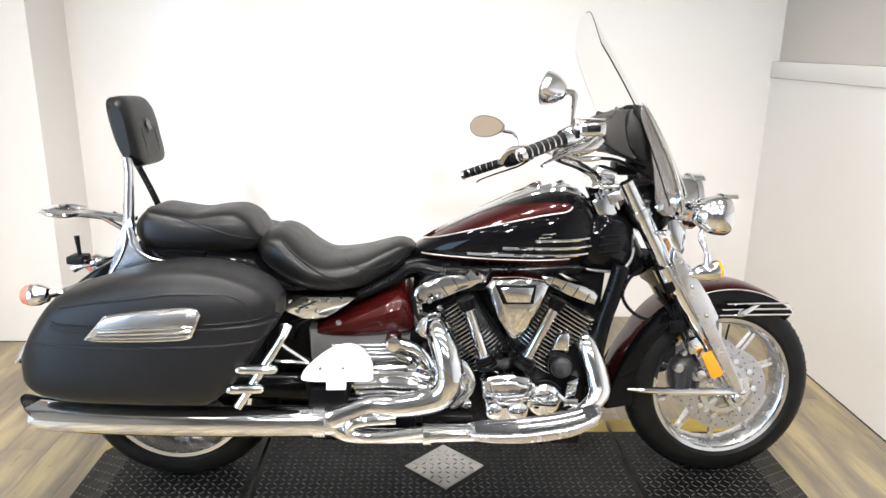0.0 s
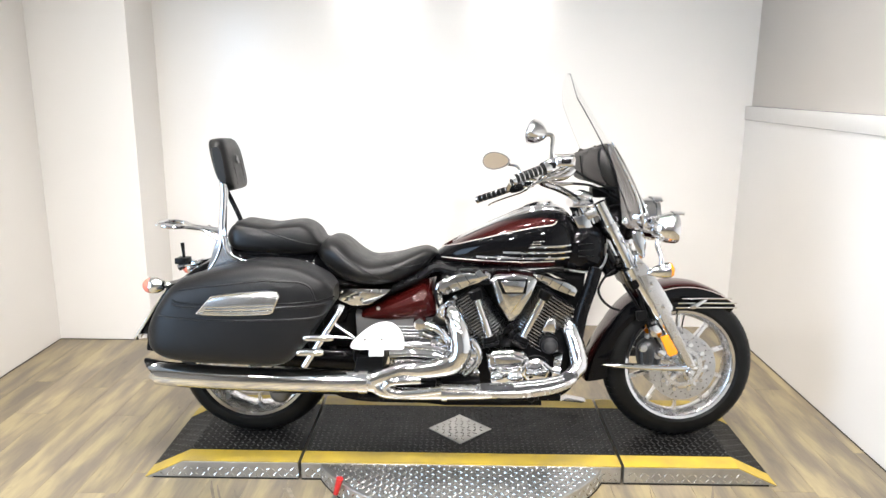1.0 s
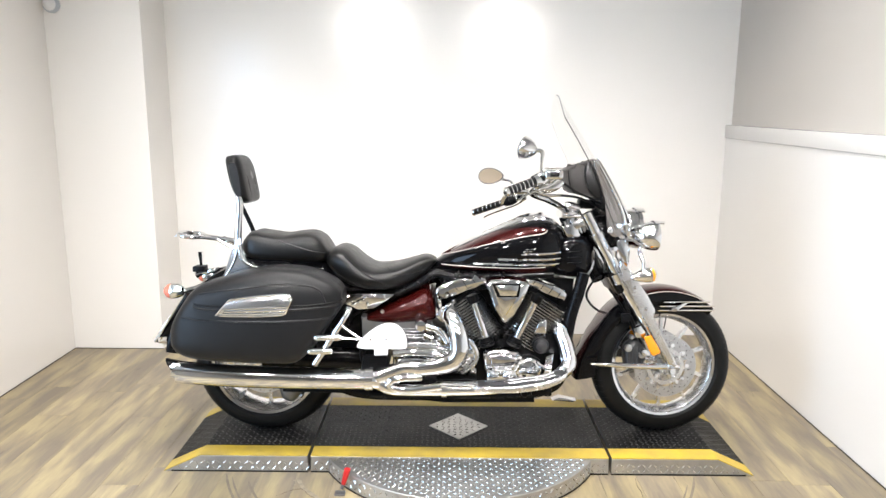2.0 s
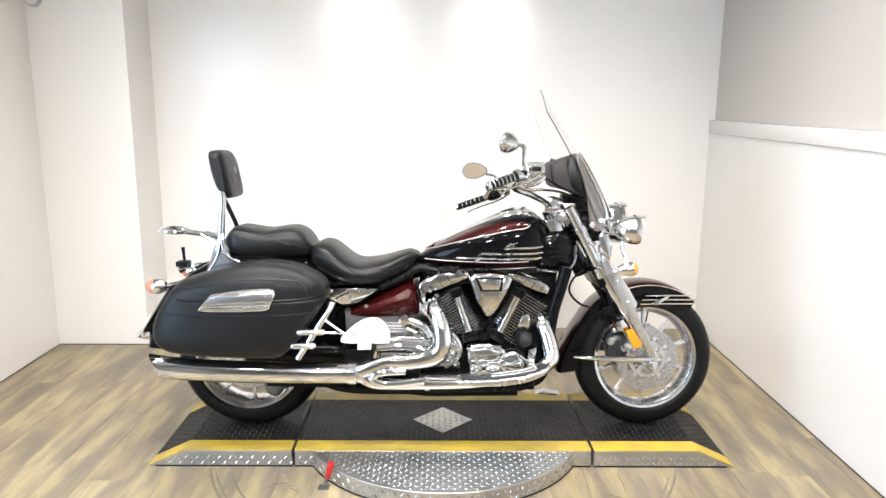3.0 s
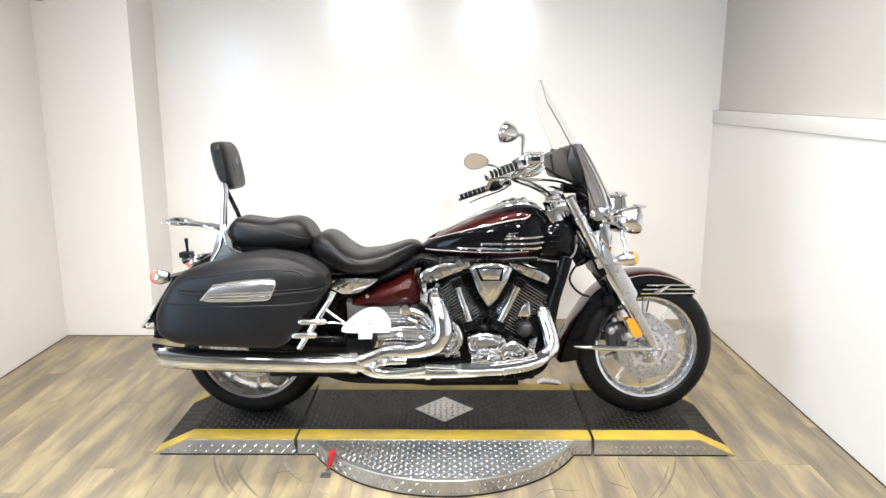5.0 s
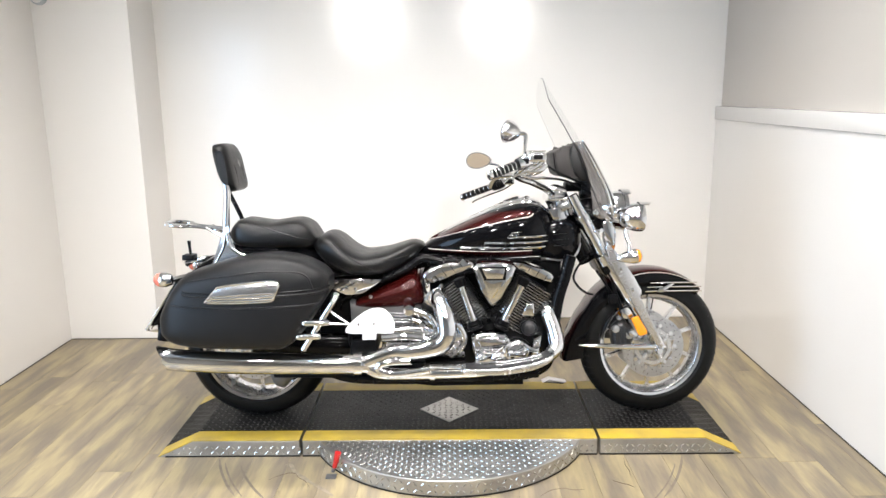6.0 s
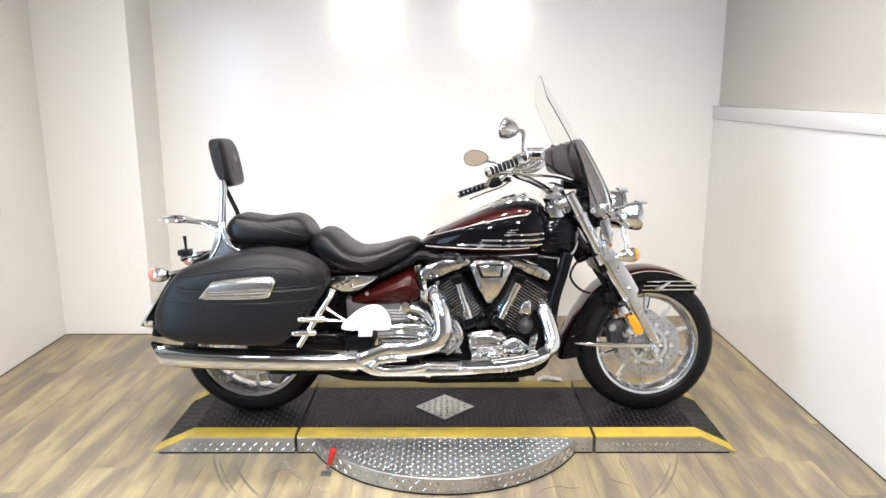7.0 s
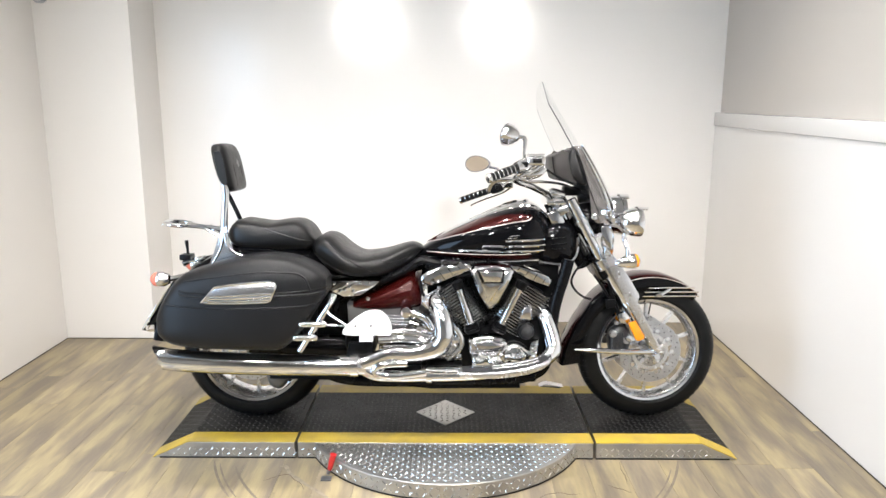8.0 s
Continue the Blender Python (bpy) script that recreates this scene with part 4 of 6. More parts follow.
for s in (-1, 1):
    rail = [screen_point(s * 0.4, 0.02 + 0.52 * k / 6, 0.008) for k in range(7)]
    part("side_trim", tube(rail, [0.014, 0.022, 0.024, 0.024, 0.022, 0.016, 0.006], 14, 4, flat=0.4), CHROME, shield, "chrome windscreen side trim")
    part("edge_bead", tube([screen_point(s, k / 14, -0.002) for k in range(15)], 0.002 if s < 0 else 0.0007, 6, 2), DARK_PLASTIC if s < 0 else LAMP_GLASS, shield)
for s in (-1, 1):
    side_plate = slab([(0.541, 1.148), (0.574, 1.06), (0.594, 0.962), (0.602, 0.89), (0.625, 0.86), (0.66, 0.866), (0.677, 0.903), (0.646, 0.995), (0.597, 1.092), (0.55, 1.175)], s * 0.122 - 0.003, s * 0.122 + 0.003, 0.002, 2, n=3)
    plate = part("side_plate", side_plate, SMOKE, shield, "smoked lower side plate of the windscreen")
    part("plate_edge", tube([(0.548, s * 0.126, 1.178), (0.597, s * 0.128, 1.092), (0.647, s * 0.128, 0.995), (0.676, s * 0.127, 0.91), (0.684, s * 0.125, 0.87)], [0.004, 0.009, 0.011, 0.011, 0.008], 12, 5, flat=0.6), CHROME, plate, "chrome edge strip")
    for boss in ((0.612, 0.885), (0.655, 0.9)):
        part("mount_boss", lathe([(0, 0.013), (0.006, 0.013), (0.01, 0.009), (0.011, 0.002)], (boss[0], s * 0.125, boss[1]), (0, s, 0), 18), CHROME, plate)
    part("lower_bracket", slab([(0.639, 0.844), (0.683, 0.844), (0.698, 0.788), (0.689, 0.746), (0.657, 0.78)], s * 0.128 - 0.006, s * 0.128 + 0.006, 0.004, 2, n=2), CHROME, shield, "chrome lower windscreen bracket")
part("top_bead", tube([screen_point(-1 + k / 12, 1.0, -0.002) for k in range(14)], 0.0012, 6, 2), DARK_PLASTIC, shield)
part("lower_trim", tube([screen_point(-0.9 + 1.8 * k / 10, 0.03, 0.006) for k in range(11)], 0.012, 10, 3, flat=0.5), CHROME, shield)
pouch = on_fork("windscreen_pouch", slab([(0.44, 1.134), (0.482, 1.15), (0.528, 1.165), (0.556, 1.116), (0.582, 1.037), (0.567, 1.019), (0.509, 1.032), (0.457, 1.048)], -0.095, 0.095, 0.014, 3, n=2), POUCH_VINYL, "brown-grey vinyl pouch behind the windscreen")
part("flap", slab([(0.507, 1.147), (0.53, 1.167), (0.56, 1.111), (0.587, 1.033), (0.568, 1.014), (0.532, 1.039), (0.511, 1.094)], -0.104, 0.104, 0.012, 3, n=3), LEATHER, pouch, "black flap of the pouch")
part("pouch_piping", tube([(p[0], -0.094, p[1]) for p in [(0.44, 1.134), (0.457, 1.048), (0.509, 1.032)]], 0.003, 6, 4), DARK_PLASTIC, pouch)

# ---- tank ----
TANK = [(-0.115, 0.737, 0.71, 0, 0.03), (-0.071, 0.767, 0.713, 0, 0.075), (0, 0.809, 0.708, 0, 0.115), (0.098, 0.859, 0.701, 0, 0.15), (0.208, 0.905, 0.694, 0, 0.172), (0.306, 0.933, 0.686, 0, 0.178), (0.374, 0.928, 0.687, 0, 0.168), (0.416, 0.904, 0.692, 0, 0.14), (0.448, 0.865, 0.707, 0, 0.09)]
tank = on_bike("fuel_tank", hull(TANK, 2.5, 40, 6), BLACK_GLOSS, "teardrop tank in gloss black with maroon flashes")


def flash(low, high, name, material, out=0.0012, n=26, cols=8):
    """A painted flash laid on both sides of the tank between two lines of (x, z)."""
    for side in (-1, 1):
        bm = bmesh.new()
        a, b = spline(low, n), spline(high, n)
        grid = []
        for p, q in zip(a, b):
            grid.append([bm.verts.new(hull_side(TANK, 2.5, *(p + (q - p) * k / cols), out, side)) for k in range(cols + 1)])
        for r0, r1 in zip(grid, grid[1:]):
            for i in range(cols):
                bm.faces.new((r0[i], r0[i + 1], r1[i + 1], r1[i]))
        part(name, bm, material, tank, "", 60)


def stripe(points, radius, name, material, out=0.001, n=6, flat=0.5):
    for side in (-1, 1):
        pts = [hull_side(TANK, 2.5, p[0], p[1], out, side) for p in spline(points, n)]
        part(name, tube(pts, radius, 6, 1, smooth=False), material, tank)


FL_LOW = [(-0.077, 0.769), (0.035, 0.807), (0.152, 0.84), (0.268, 0.867), (0.338, 0.878), (0.356, 0.89)]
FL_HIGH = [(-0.077, 0.771), (0.035, 0.833), (0.152, 0.878), (0.269, 0.9), (0.34, 0.9), (0.358, 0.893)]
flash(FL_LOW, FL_HIGH, "maroon_flash", MAROON)
stripe(FL_LOW, 0.0022, "pinstripe", SILVER_LINE)
LO_LOW = [(-0.077, 0.732), (0.036, 0.723), (0.153, 0.716), (0.271, 0.714), (0.353, 0.721)]
LO_HIGH = [(-0.077, 0.738), (0.036, 0.736), (0.153, 0.734), (0.27, 0.735), (0.352, 0.74)]
flash(LO_LOW, LO_HIGH, "lower_flash", MAROON)
stripe(LO_HIGH, 0.0018, "pinstripe", SILVER_LINE)
for bar in ([(0.248, 0.795), (0.324, 0.797), (0.41, 0.799)], [(0.156, 0.772), (0.278, 0.773), (0.413, 0.775)], [(0.056, 0.75), (0.221, 0.75), (0.407, 0.752)]):
    stripe(bar, 0.0045, "tank_trim_bar", CHROME, 0.002)
for bar in ([(0.264, 0.814), (0.305, 0.818)], [(0.257, 0.805), (0.294, 0.807)]):
    stripe(bar, 0.0022, "emblem_bar", CHROME, 0.0015, 2)
DASH = [(-0.036, 0.794, 0.76, 0, 0.02), (0.037, 0.836, 0.797, 0, 0.045), (0.134, 0.881, 0.834, 0, 0.06), (0.231, 0.923, 0.871, 0, 0.075), (0.316, 0.947, 0.889, 0, 0.08), (0.377, 0.94, 0.889, 0, 0.075), (0.422, 0.906, 0.86, 0, 0.065), (0.457, 0.865, 0.825, 0, 0.05)]
dash = on_bike("tank_console", hull(DASH, 2.6, 30, 6), CHROME, "chrome console along the top of the tank")
spd = Vector((0.299, 0, 0.935))
part("speedometer_rim", lathe([(-0.012, 0.06), (0.004, 0.06), (0.01, 0.055), (0.01, 0.048)], spd, (-0.25, 0, 0.97), 32), CHROME, dash)
part("dial", lathe([(0.0, 0.05), (0.006, 0.048)], spd, (-0.25, 0, 0.97), 32), DARK_PLASTIC, dash)
bm = bmesh.new()
for i in range(9):
    p = hull_side(DASH, 2.6, DASH[1][0] + (DASH[6][0] - DASH[1][0]) * i / 8, 0.5 * (DASH[1][1] + DASH[1][2]) if i == 0 else float(np.interp(DASH[1][0] + (DASH[6][0] - DASH[1][0]) * i / 8, [d[0] for d in DASH], [0.5 * (d[1] + d[2]) for d in DASH])), 0.0)
    lathe([(-0.001, 0.005), (0.003, 0.004), (0.004, 0.001)], p, (0, -1, 0.3), 10, bm)
tagged(part("console_beading", bm, CHROME, dash), kind="stuff")

# neck cover with its louvres
NECK = [(0.377, 0.86, 0.703, 0, 0.12), (0.42, 0.86, 0.688, 0, 0.135), (0.474, 0.87, 0.679, 0, 0.135), (0.522, 0.865, 0.679, 0, 0.12), (0.553, 0.842, 0.693, 0, 0.095), (0.572, 0.804, 0.732, 0, 0.05)]
neck = on_bike("neck_cover", hull(NECK, 3.2, 32, 5), BLACK_GLOSS, "gloss black intake cover beside the steering head")
for bar in ([(0.443, 0.8), (0.5, 0.803)], [(0.444, 0.776), (0.505, 0.779)], [(0.444, 0.755), (0.501, 0.755)]):
    pts = [hull_side(NECK, 3.2, p[0], p[1], 0.001) for p in spline(bar, 4)]
    part("louvre", tube(pts, 0.003, 6, 1, smooth=False), ENGINE_BLACK, neck)
pts = [hull_side(NECK, 3.2, p[0], p[1], 0.002) for p in spline([(0.42, 0.695), (0.475, 0.688), (0.52, 0.695), (0.548, 0.719), (0.563, 0.757)], 4)]
part("edge_trim", tube(pts, 0.005, 8, 1, smooth=False), GREY_CAST, neck)
on_bike("horn_bracket", slab([(0.424, 0.901), (0.479, 0.913), (0.504, 0.865), (0.457, 0.836)], -0.09, 0.09, 0.006), CHROME)

# ---- seats ----
RIDER = [(-0.563, 0.766, 0.746, 0, 0.09), (-0.539, 0.794, 0.717, 0, 0.14), (-0.502, 0.81, 0.674, 0, 0.165), (-0.46, 0.797, 0.648, 0, 0.18), (-0.408, 0.752, 0.636, 0, 0.19), (-0.361, 0.726, 0.632, 0, 0.19), (-0.307, 0.727, 0.632, 0, 0.18), (-0.243, 0.739, 0.639, 0, 0.16), (-0.188, 0.757, 0.661, 0, 0.125), (-0.141, 0.768, 0.695, 0, 0.09), (-0.106, 0.758, 0.733, 0, 0.06), (-0.091, 0.74, 0.747, 0, 0.03)]
seat = on_bike("rider_seat", hull(RIDER, 3.0, 44, 6), LEATHER, "wide black leather rider seat")
def seam_on(body, power, pts, radius, owner, name, material, out=0.0):
    part(name, tube([hull_side(body, power, p[0], p[1], out) for p in spline(pts, 6)], radius, 6, 1, smooth=False), material, owner)


SEAT_SEAMS = ([(-0.546, 0.738), (-0.491, 0.699), (-0.401, 0.658), (-0.278, 0.636), (-0.169, 0.67)],
              [(-0.3, 0.725), (-0.235, 0.704), (-0.153, 0.719)])
seam_on(RIDER, 3.0, SEAT_SEAMS[0], 0.0022, seat, "seam", LEATHER)
seam_on(RIDER, 3.0, SEAT_SEAMS[1], 0.0022, seat, "seam", LEATHER)
seam_on(RIDER, 3.0, [(-0.475, 0.782), (-0.42, 0.735), (-0.365, 0.699), (-0.3, 0.668)], 0.003, seat, "seam", LEATHER)
PILLION = [(-0.911, 0.817, 0.804, 0, 0.09), (-0.896, 0.848, 0.771, 0, 0.12), (-0.868, 0.87, 0.754, 0, 0.135), (-0.816, 0.865, 0.747, 0, 0.14), (-0.745, 0.856, 0.743, 0, 0.14), (-0.674, 0.866, 0.74, 0, 0.14), (-0.622, 0.866, 0.741, 0, 0.14), (-0.58, 0.843, 0.743, 0, 0.13), (-0.552, 0.803, 0.758, 0, 0.11), (-0.537, 0.783, 0.777, 0, 0.07)]
pillion = on_bike("pillion_seat", hull(PILLION, 3.8, 40, 6), LEATHER, "padded black leather pillion seat")
seam_on(PILLION, 3.8, [(-0.881, 0.865), (-0.83, 0.855), (-0.76, 0.841), (-0.691, 0.82), (-0.621, 0.799), (-0.556, 0.785)], 0.0026, pillion, "seam", LEATHER)

# ---- rear fender, rear light gear ----
RF = [(-0.914, 0.771, 0.699, 0, 0.1), (-0.867, 0.781, 0.67, 0, 0.125), (-0.772, 0.771, 0.627, 0, 0.135), (-0.678, 0.762, 0.603, 0, 0.135), (-0.583, 0.753, 0.591, 0, 0.13), (-0.5, 0.7, 0.591, 0, 0.11), (-0.441, 0.64, 0.599, 0, 0.08)]
rear_body = on_bike("rear_fender", hull(RF, 2.8, 32, 5), BLACK_GLOSS, "gloss black rear fender")
fender_shell(78, 172, [0.47, 0.46, 0.455, 0.45], [0.3], 0.125, "rear_fender_tail", BLACK_GLOSS, "gloss black fender tail", on_bike, (-0.8, 0.3))
fender_shell(78, 172, [0.47, 0.46, 0.455, 0.45], [0.36, 0.36, 0.37, 0.385], 0.125, "rear_fender_side", BLACK_GLOSS, "", on_bike, (-0.8, 0.3), crown=False)

# chrome clutter round the steering head and the near switchgear
for pts, r in (([(0.277, -0.34, 1.067), (0.304, -0.34, 1.058), (0.339, -0.34, 1.067), (0.365, -0.34, 1.088)], 0.016), ([(0.285, -0.34, 1.098), (0.314, -0.34, 1.09), (0.355, -0.34, 1.099)], 0.013), ([(0.267, -0.36, 1.047), (0.312, -0.36, 1.034), (0.358, -0.36, 1.037)], 0.006), ([(0.416, -0.05, 0.973), (0.453, -0.05, 0.983), (0.499, -0.05, 0.973)], 0.02), ([(0.417, -0.1, 0.94), (0.471, -0.1, 0.942), (0.525, -0.1, 0.946)], 0.006)):
    on_fork("control_fitting", tube(pts, [r * 0.7] + [r] * (len(pts) - 2) + [r * 0.8], 12, 4), CHROME, "chrome handlebar control fitting")
for k in range(5):
    o = Vector((0.43, -0.08, 0.92)) + Vector((0.016 * k, 0, -0.004 * k))
    on_fork("warning_lamp_housing", tube([o, o + Vector((0.012, -0.002, -0.03))], [0.0075, 0.006], 10, 2), CHROME)
on_fork("control_cable", tube([(0.371, -0.3, 1.084), (0.45, -0.2, 1.047), (0.534, -0.1, 1.017), (0.588, -0.05, 0.994)], 0.005, 8, 5), DARK_PLASTIC)
on_fork("control_cable", tube([(0.298, -0.3, 1.033), (0.403, -0.2, 1.03), (0.501, -0.1, 1.014), (0.607, -0.05, 0.964)], 0.005, 8, 5), DARK_PLASTIC)
on_fork("cable_guide", box(*(lambda p: (p[0] - 0.03, p[0] + 0.04, -0.03, 0.03, p[2] - 0.02, p[2] + 0.02))((0.535, 0, 0.99)), 0.006), ENGINE_BLACK)
on_bike("fender_tail", slab([(-1.155, 0.612), (-1.112, 0.603), (-1.17, 0.512), (-1.222, 0.425), (-1.253, 0.39), (-1.297, 0.395), (-1.275, 0.43)], -0.1, 0.1, 0.008), BLACK_GLOSS, "gloss black fender tail")
on_bike("tail_edge", tube([(-1.148, -0.1, 0.616), (-1.204, -0.1, 0.533), (-1.267, -0.1, 0.437)], 0.004, 8, 4), CHROME)
for s in (-1, 1):
    on_bike("tail_strip", slab([(-1.157, 0.59), (-1.167, 0.585), (-1.236, 0.483), (-1.288, 0.408), (-1.278, 0.402), (-1.226, 0.48)], s * 0.12 - 0.006, s * 0.12 + 0.006, 0.003), CHROME, "bright edge strip of the fender tail")
on_bike("frame_panel", slab([(-0.539, 0.636), (-0.347, 0.637), (-0.3, 0.576), (-0.351, 0.378), (-0.545, 0.377)], -0.1, 0.1, 0.006), ENGINE_BLACK)
tip = on_bike("fender_tip", hull([(-1.318, 0.402, 0.39, 0, 0.05), (-1.296, 0.417, 0.385, 0, 0.08), (-1.267, 0.432, 0.383, 0, 0.11), (-1.233, 0.44, 0.383, 0, 0.12)], 3, 20, 4), CHROME, "chrome fender tip")
for s in (-1, 1):
    sc = Vector((-1.137, -0.2, 0.637))
    sc.y = s * 0.2
    sg = on_bike("rear_turn_signal", lathe([(-0.02, 0.004), (-0.012, 0.02), (0.01, 0.03), (0.03, 0.032), (0.036, 0.03)], sc, (-1, 0, 0), 24), CHROME, "chrome rear turn signal with a faded red lens")
    part("lens", lathe([(0.035, 0.031), (0.05, 0.027), (0.062, 0.015), (0.065, 0.001)], sc, (-1, 0, 0), 24), PINK_LENS, sg)
    part("stalk", tube([sc + Vector((0.01, 0, 0)), sc + Vector((0.06, -0.03 * s, 0.01)), (sc.x + 0.12, s * 0.1, sc.z + 0.03)], [0.011, 0.01, 0.009], 10, 4), CHROME, sg)
on_bike("aerial_mount", tube([(-1.097, -0.05, 0.695), (-1.1, -0.05, 0.739), (-1.103, -0.05, 0.778)], [0.006, 0.006, 0.008], 10, 3), DARK_PLASTIC, "short black aerial mount")
on_bike("mount_block", box(*(lambda p: (p[0] - 0.018, p[0] + 0.03, p[1] - 0.03, p[1] + 0.03, p[2] - 0.012, p[2] + 0.012))((-1.109, -0.05, 0.708)), 0.004), DARK_PLASTIC)
on_bike("licence_bracket", tube([(-1.12, -0.05, 0.678), (-1.088, -0.05, 0.69), (-1.039, -0.05, 0.7), (-1.014, 0, 0.703)], [0.014, 0.01, 0.012, 0.01], 10, 4), CHROME)

# ---- saddlebags ----
BAG = [(-1.112, 0.514, 0.474, -0.33, 0.05), (-1.098, 0.549, 0.448, -0.33, 0.085), (-1.063, 0.615, 0.421, -0.33, 0.108), (-1.008, 0.685, 0.406, -0.33, 0.12), (-0.932, 0.715, 0.399, -0.33, 0.126), (-0.825, 0.746, 0.395, -0.33, 0.13), (-0.717, 0.763, 0.393, -0.33, 0.13), (-0.631, 0.761, 0.398, -0.33, 0.128), (-0.566, 0.748, 0.454, -0.33, 0.124), (-0.512, 0.725, 0.529, -0.33, 0.115), (-0.476, 0.703, 0.582, -0.33, 0.1), (-0.452, 0.675, 0.617, -0.33, 0.075)]
BP = 4.2


def saddlebag(side):
    body = [(s[0], s[1], s[2], s[3] * -side, s[4]) for s in BAG]
    b = on_bike("saddlebag", hull(body, BP, 48, 6), BAG_VINYL, "large dark grey hard saddlebag with a chrome handle plate")

    def run(pts, r, name, material, out=0.0):
        part(name, tube([hull_side(body, BP, p[0], p[1], out, side) for p in spline(pts, 8)], r, 8, 1, smooth=False), material, b)

    run([(-0.997, 0.639), (-0.961, 0.63), (-0.813, 0.628), (-0.644, 0.631), (-0.517, 0.638), (-0.445, 0.649)], 0.0032, "lid_gap", DARK_PLASTIC)
    run([(-0.998, 0.626), (-0.962, 0.617), (-0.814, 0.615), (-0.645, 0.618), (-0.517, 0.625), (-0.45, 0.634)], 0.0045, "lid_rib", BAG_VINYL)
    run([(-1.048, 0.582), (-0.964, 0.576), (-0.816, 0.572), (-0.646, 0.575), (-0.54, 0.58), (-0.476, 0.588)], 0.0035, "lower_rib", BAG_VINYL)
    run([(-0.977, 0.671), (-0.896, 0.684), (-0.79, 0.697), (-0.705, 0.708), (-0.621, 0.708), (-0.558, 0.704), (-0.524, 0.687), (-0.512, 0.662), (-0.504, 0.638)], 0.0035, "lid_crease", BAG_VINYL)
    # the plate follows the side of the bag
    lo = spline([(-0.909, 0.595), (-0.832, 0.594), (-0.748, 0.595), (-0.671, 0.599), (-0.65, 0.605)], 6)
    hi = spline([(-0.857, 0.654), (-0.799, 0.664), (-0.722, 0.672), (-0.646, 0.675), (-0.627, 0.66)], 6)
    bm = bmesh.new()
    loops = []
    for p, q in zip(lo, hi):
        ring_ = []
        for k in range(7):
            f = k / 6
            x, z = p + (q - p) * f
            ring_.append(hull_side(body, BP, x, z, 0.004 + 0.007 * math.sin(math.pi * f) ** 0.6, side))
        inner = [hull_side(body, BP, *(p + (q - p) * k / 6), 0.0005, side) for k in range(6, -1, -1)]
        loops.append(ring_ + inner)
    rings(bm, loops)
    pl = part("handle_plate", bm, SATIN_CHROME, b, "chrome handle plate")
    for f0, r in ((0.12, 0.003), (0.28, 0.0042), (0.42, 0.003)):
        pts = [hull_side(body, BP, *(p + (q - p) * f0), 0.011, side) for p, q in zip(lo[2:-1], hi[2:-1])]
        part("plate_rib", tube(pts, r, 6, 1, smooth=False), CHROME, pl)
    rimline = [hull_side(body, BP, *p, 0.007, side) for p in lo + hi[::-1]]
    part("plate_rim", tube(rimline, 0.0035, 6, 1, smooth=False, closed=True), CHROME, pl)
    return b


saddlebag(-1)
saddlebag(1)

# ---- backrest, rack ----
def pad(side_pts, half, name, material, label):
    """A cushion from its side outline, with softly rounded ends."""
    bm = bmesh.new()
    base = spline(side_pts, 4, closed=True)
    c = sum(base) / len(base)
    loops = []
    for k in range(21):
        u = math.sin(math.pi * (k / 20 - 0.5))
        f = max(0.5, (1 - abs(u) ** 6) ** 0.38)
        loops.append([(c[0] + (p[0] - c[0]) * f, half * u, c[1] + (p[1] - c[1]) * (0.4 * f + 0.6 * max(0.8, f))) for p in base])
    rings(bm, loops)
    return on_bike(name, bm, material, label, smooth=50)


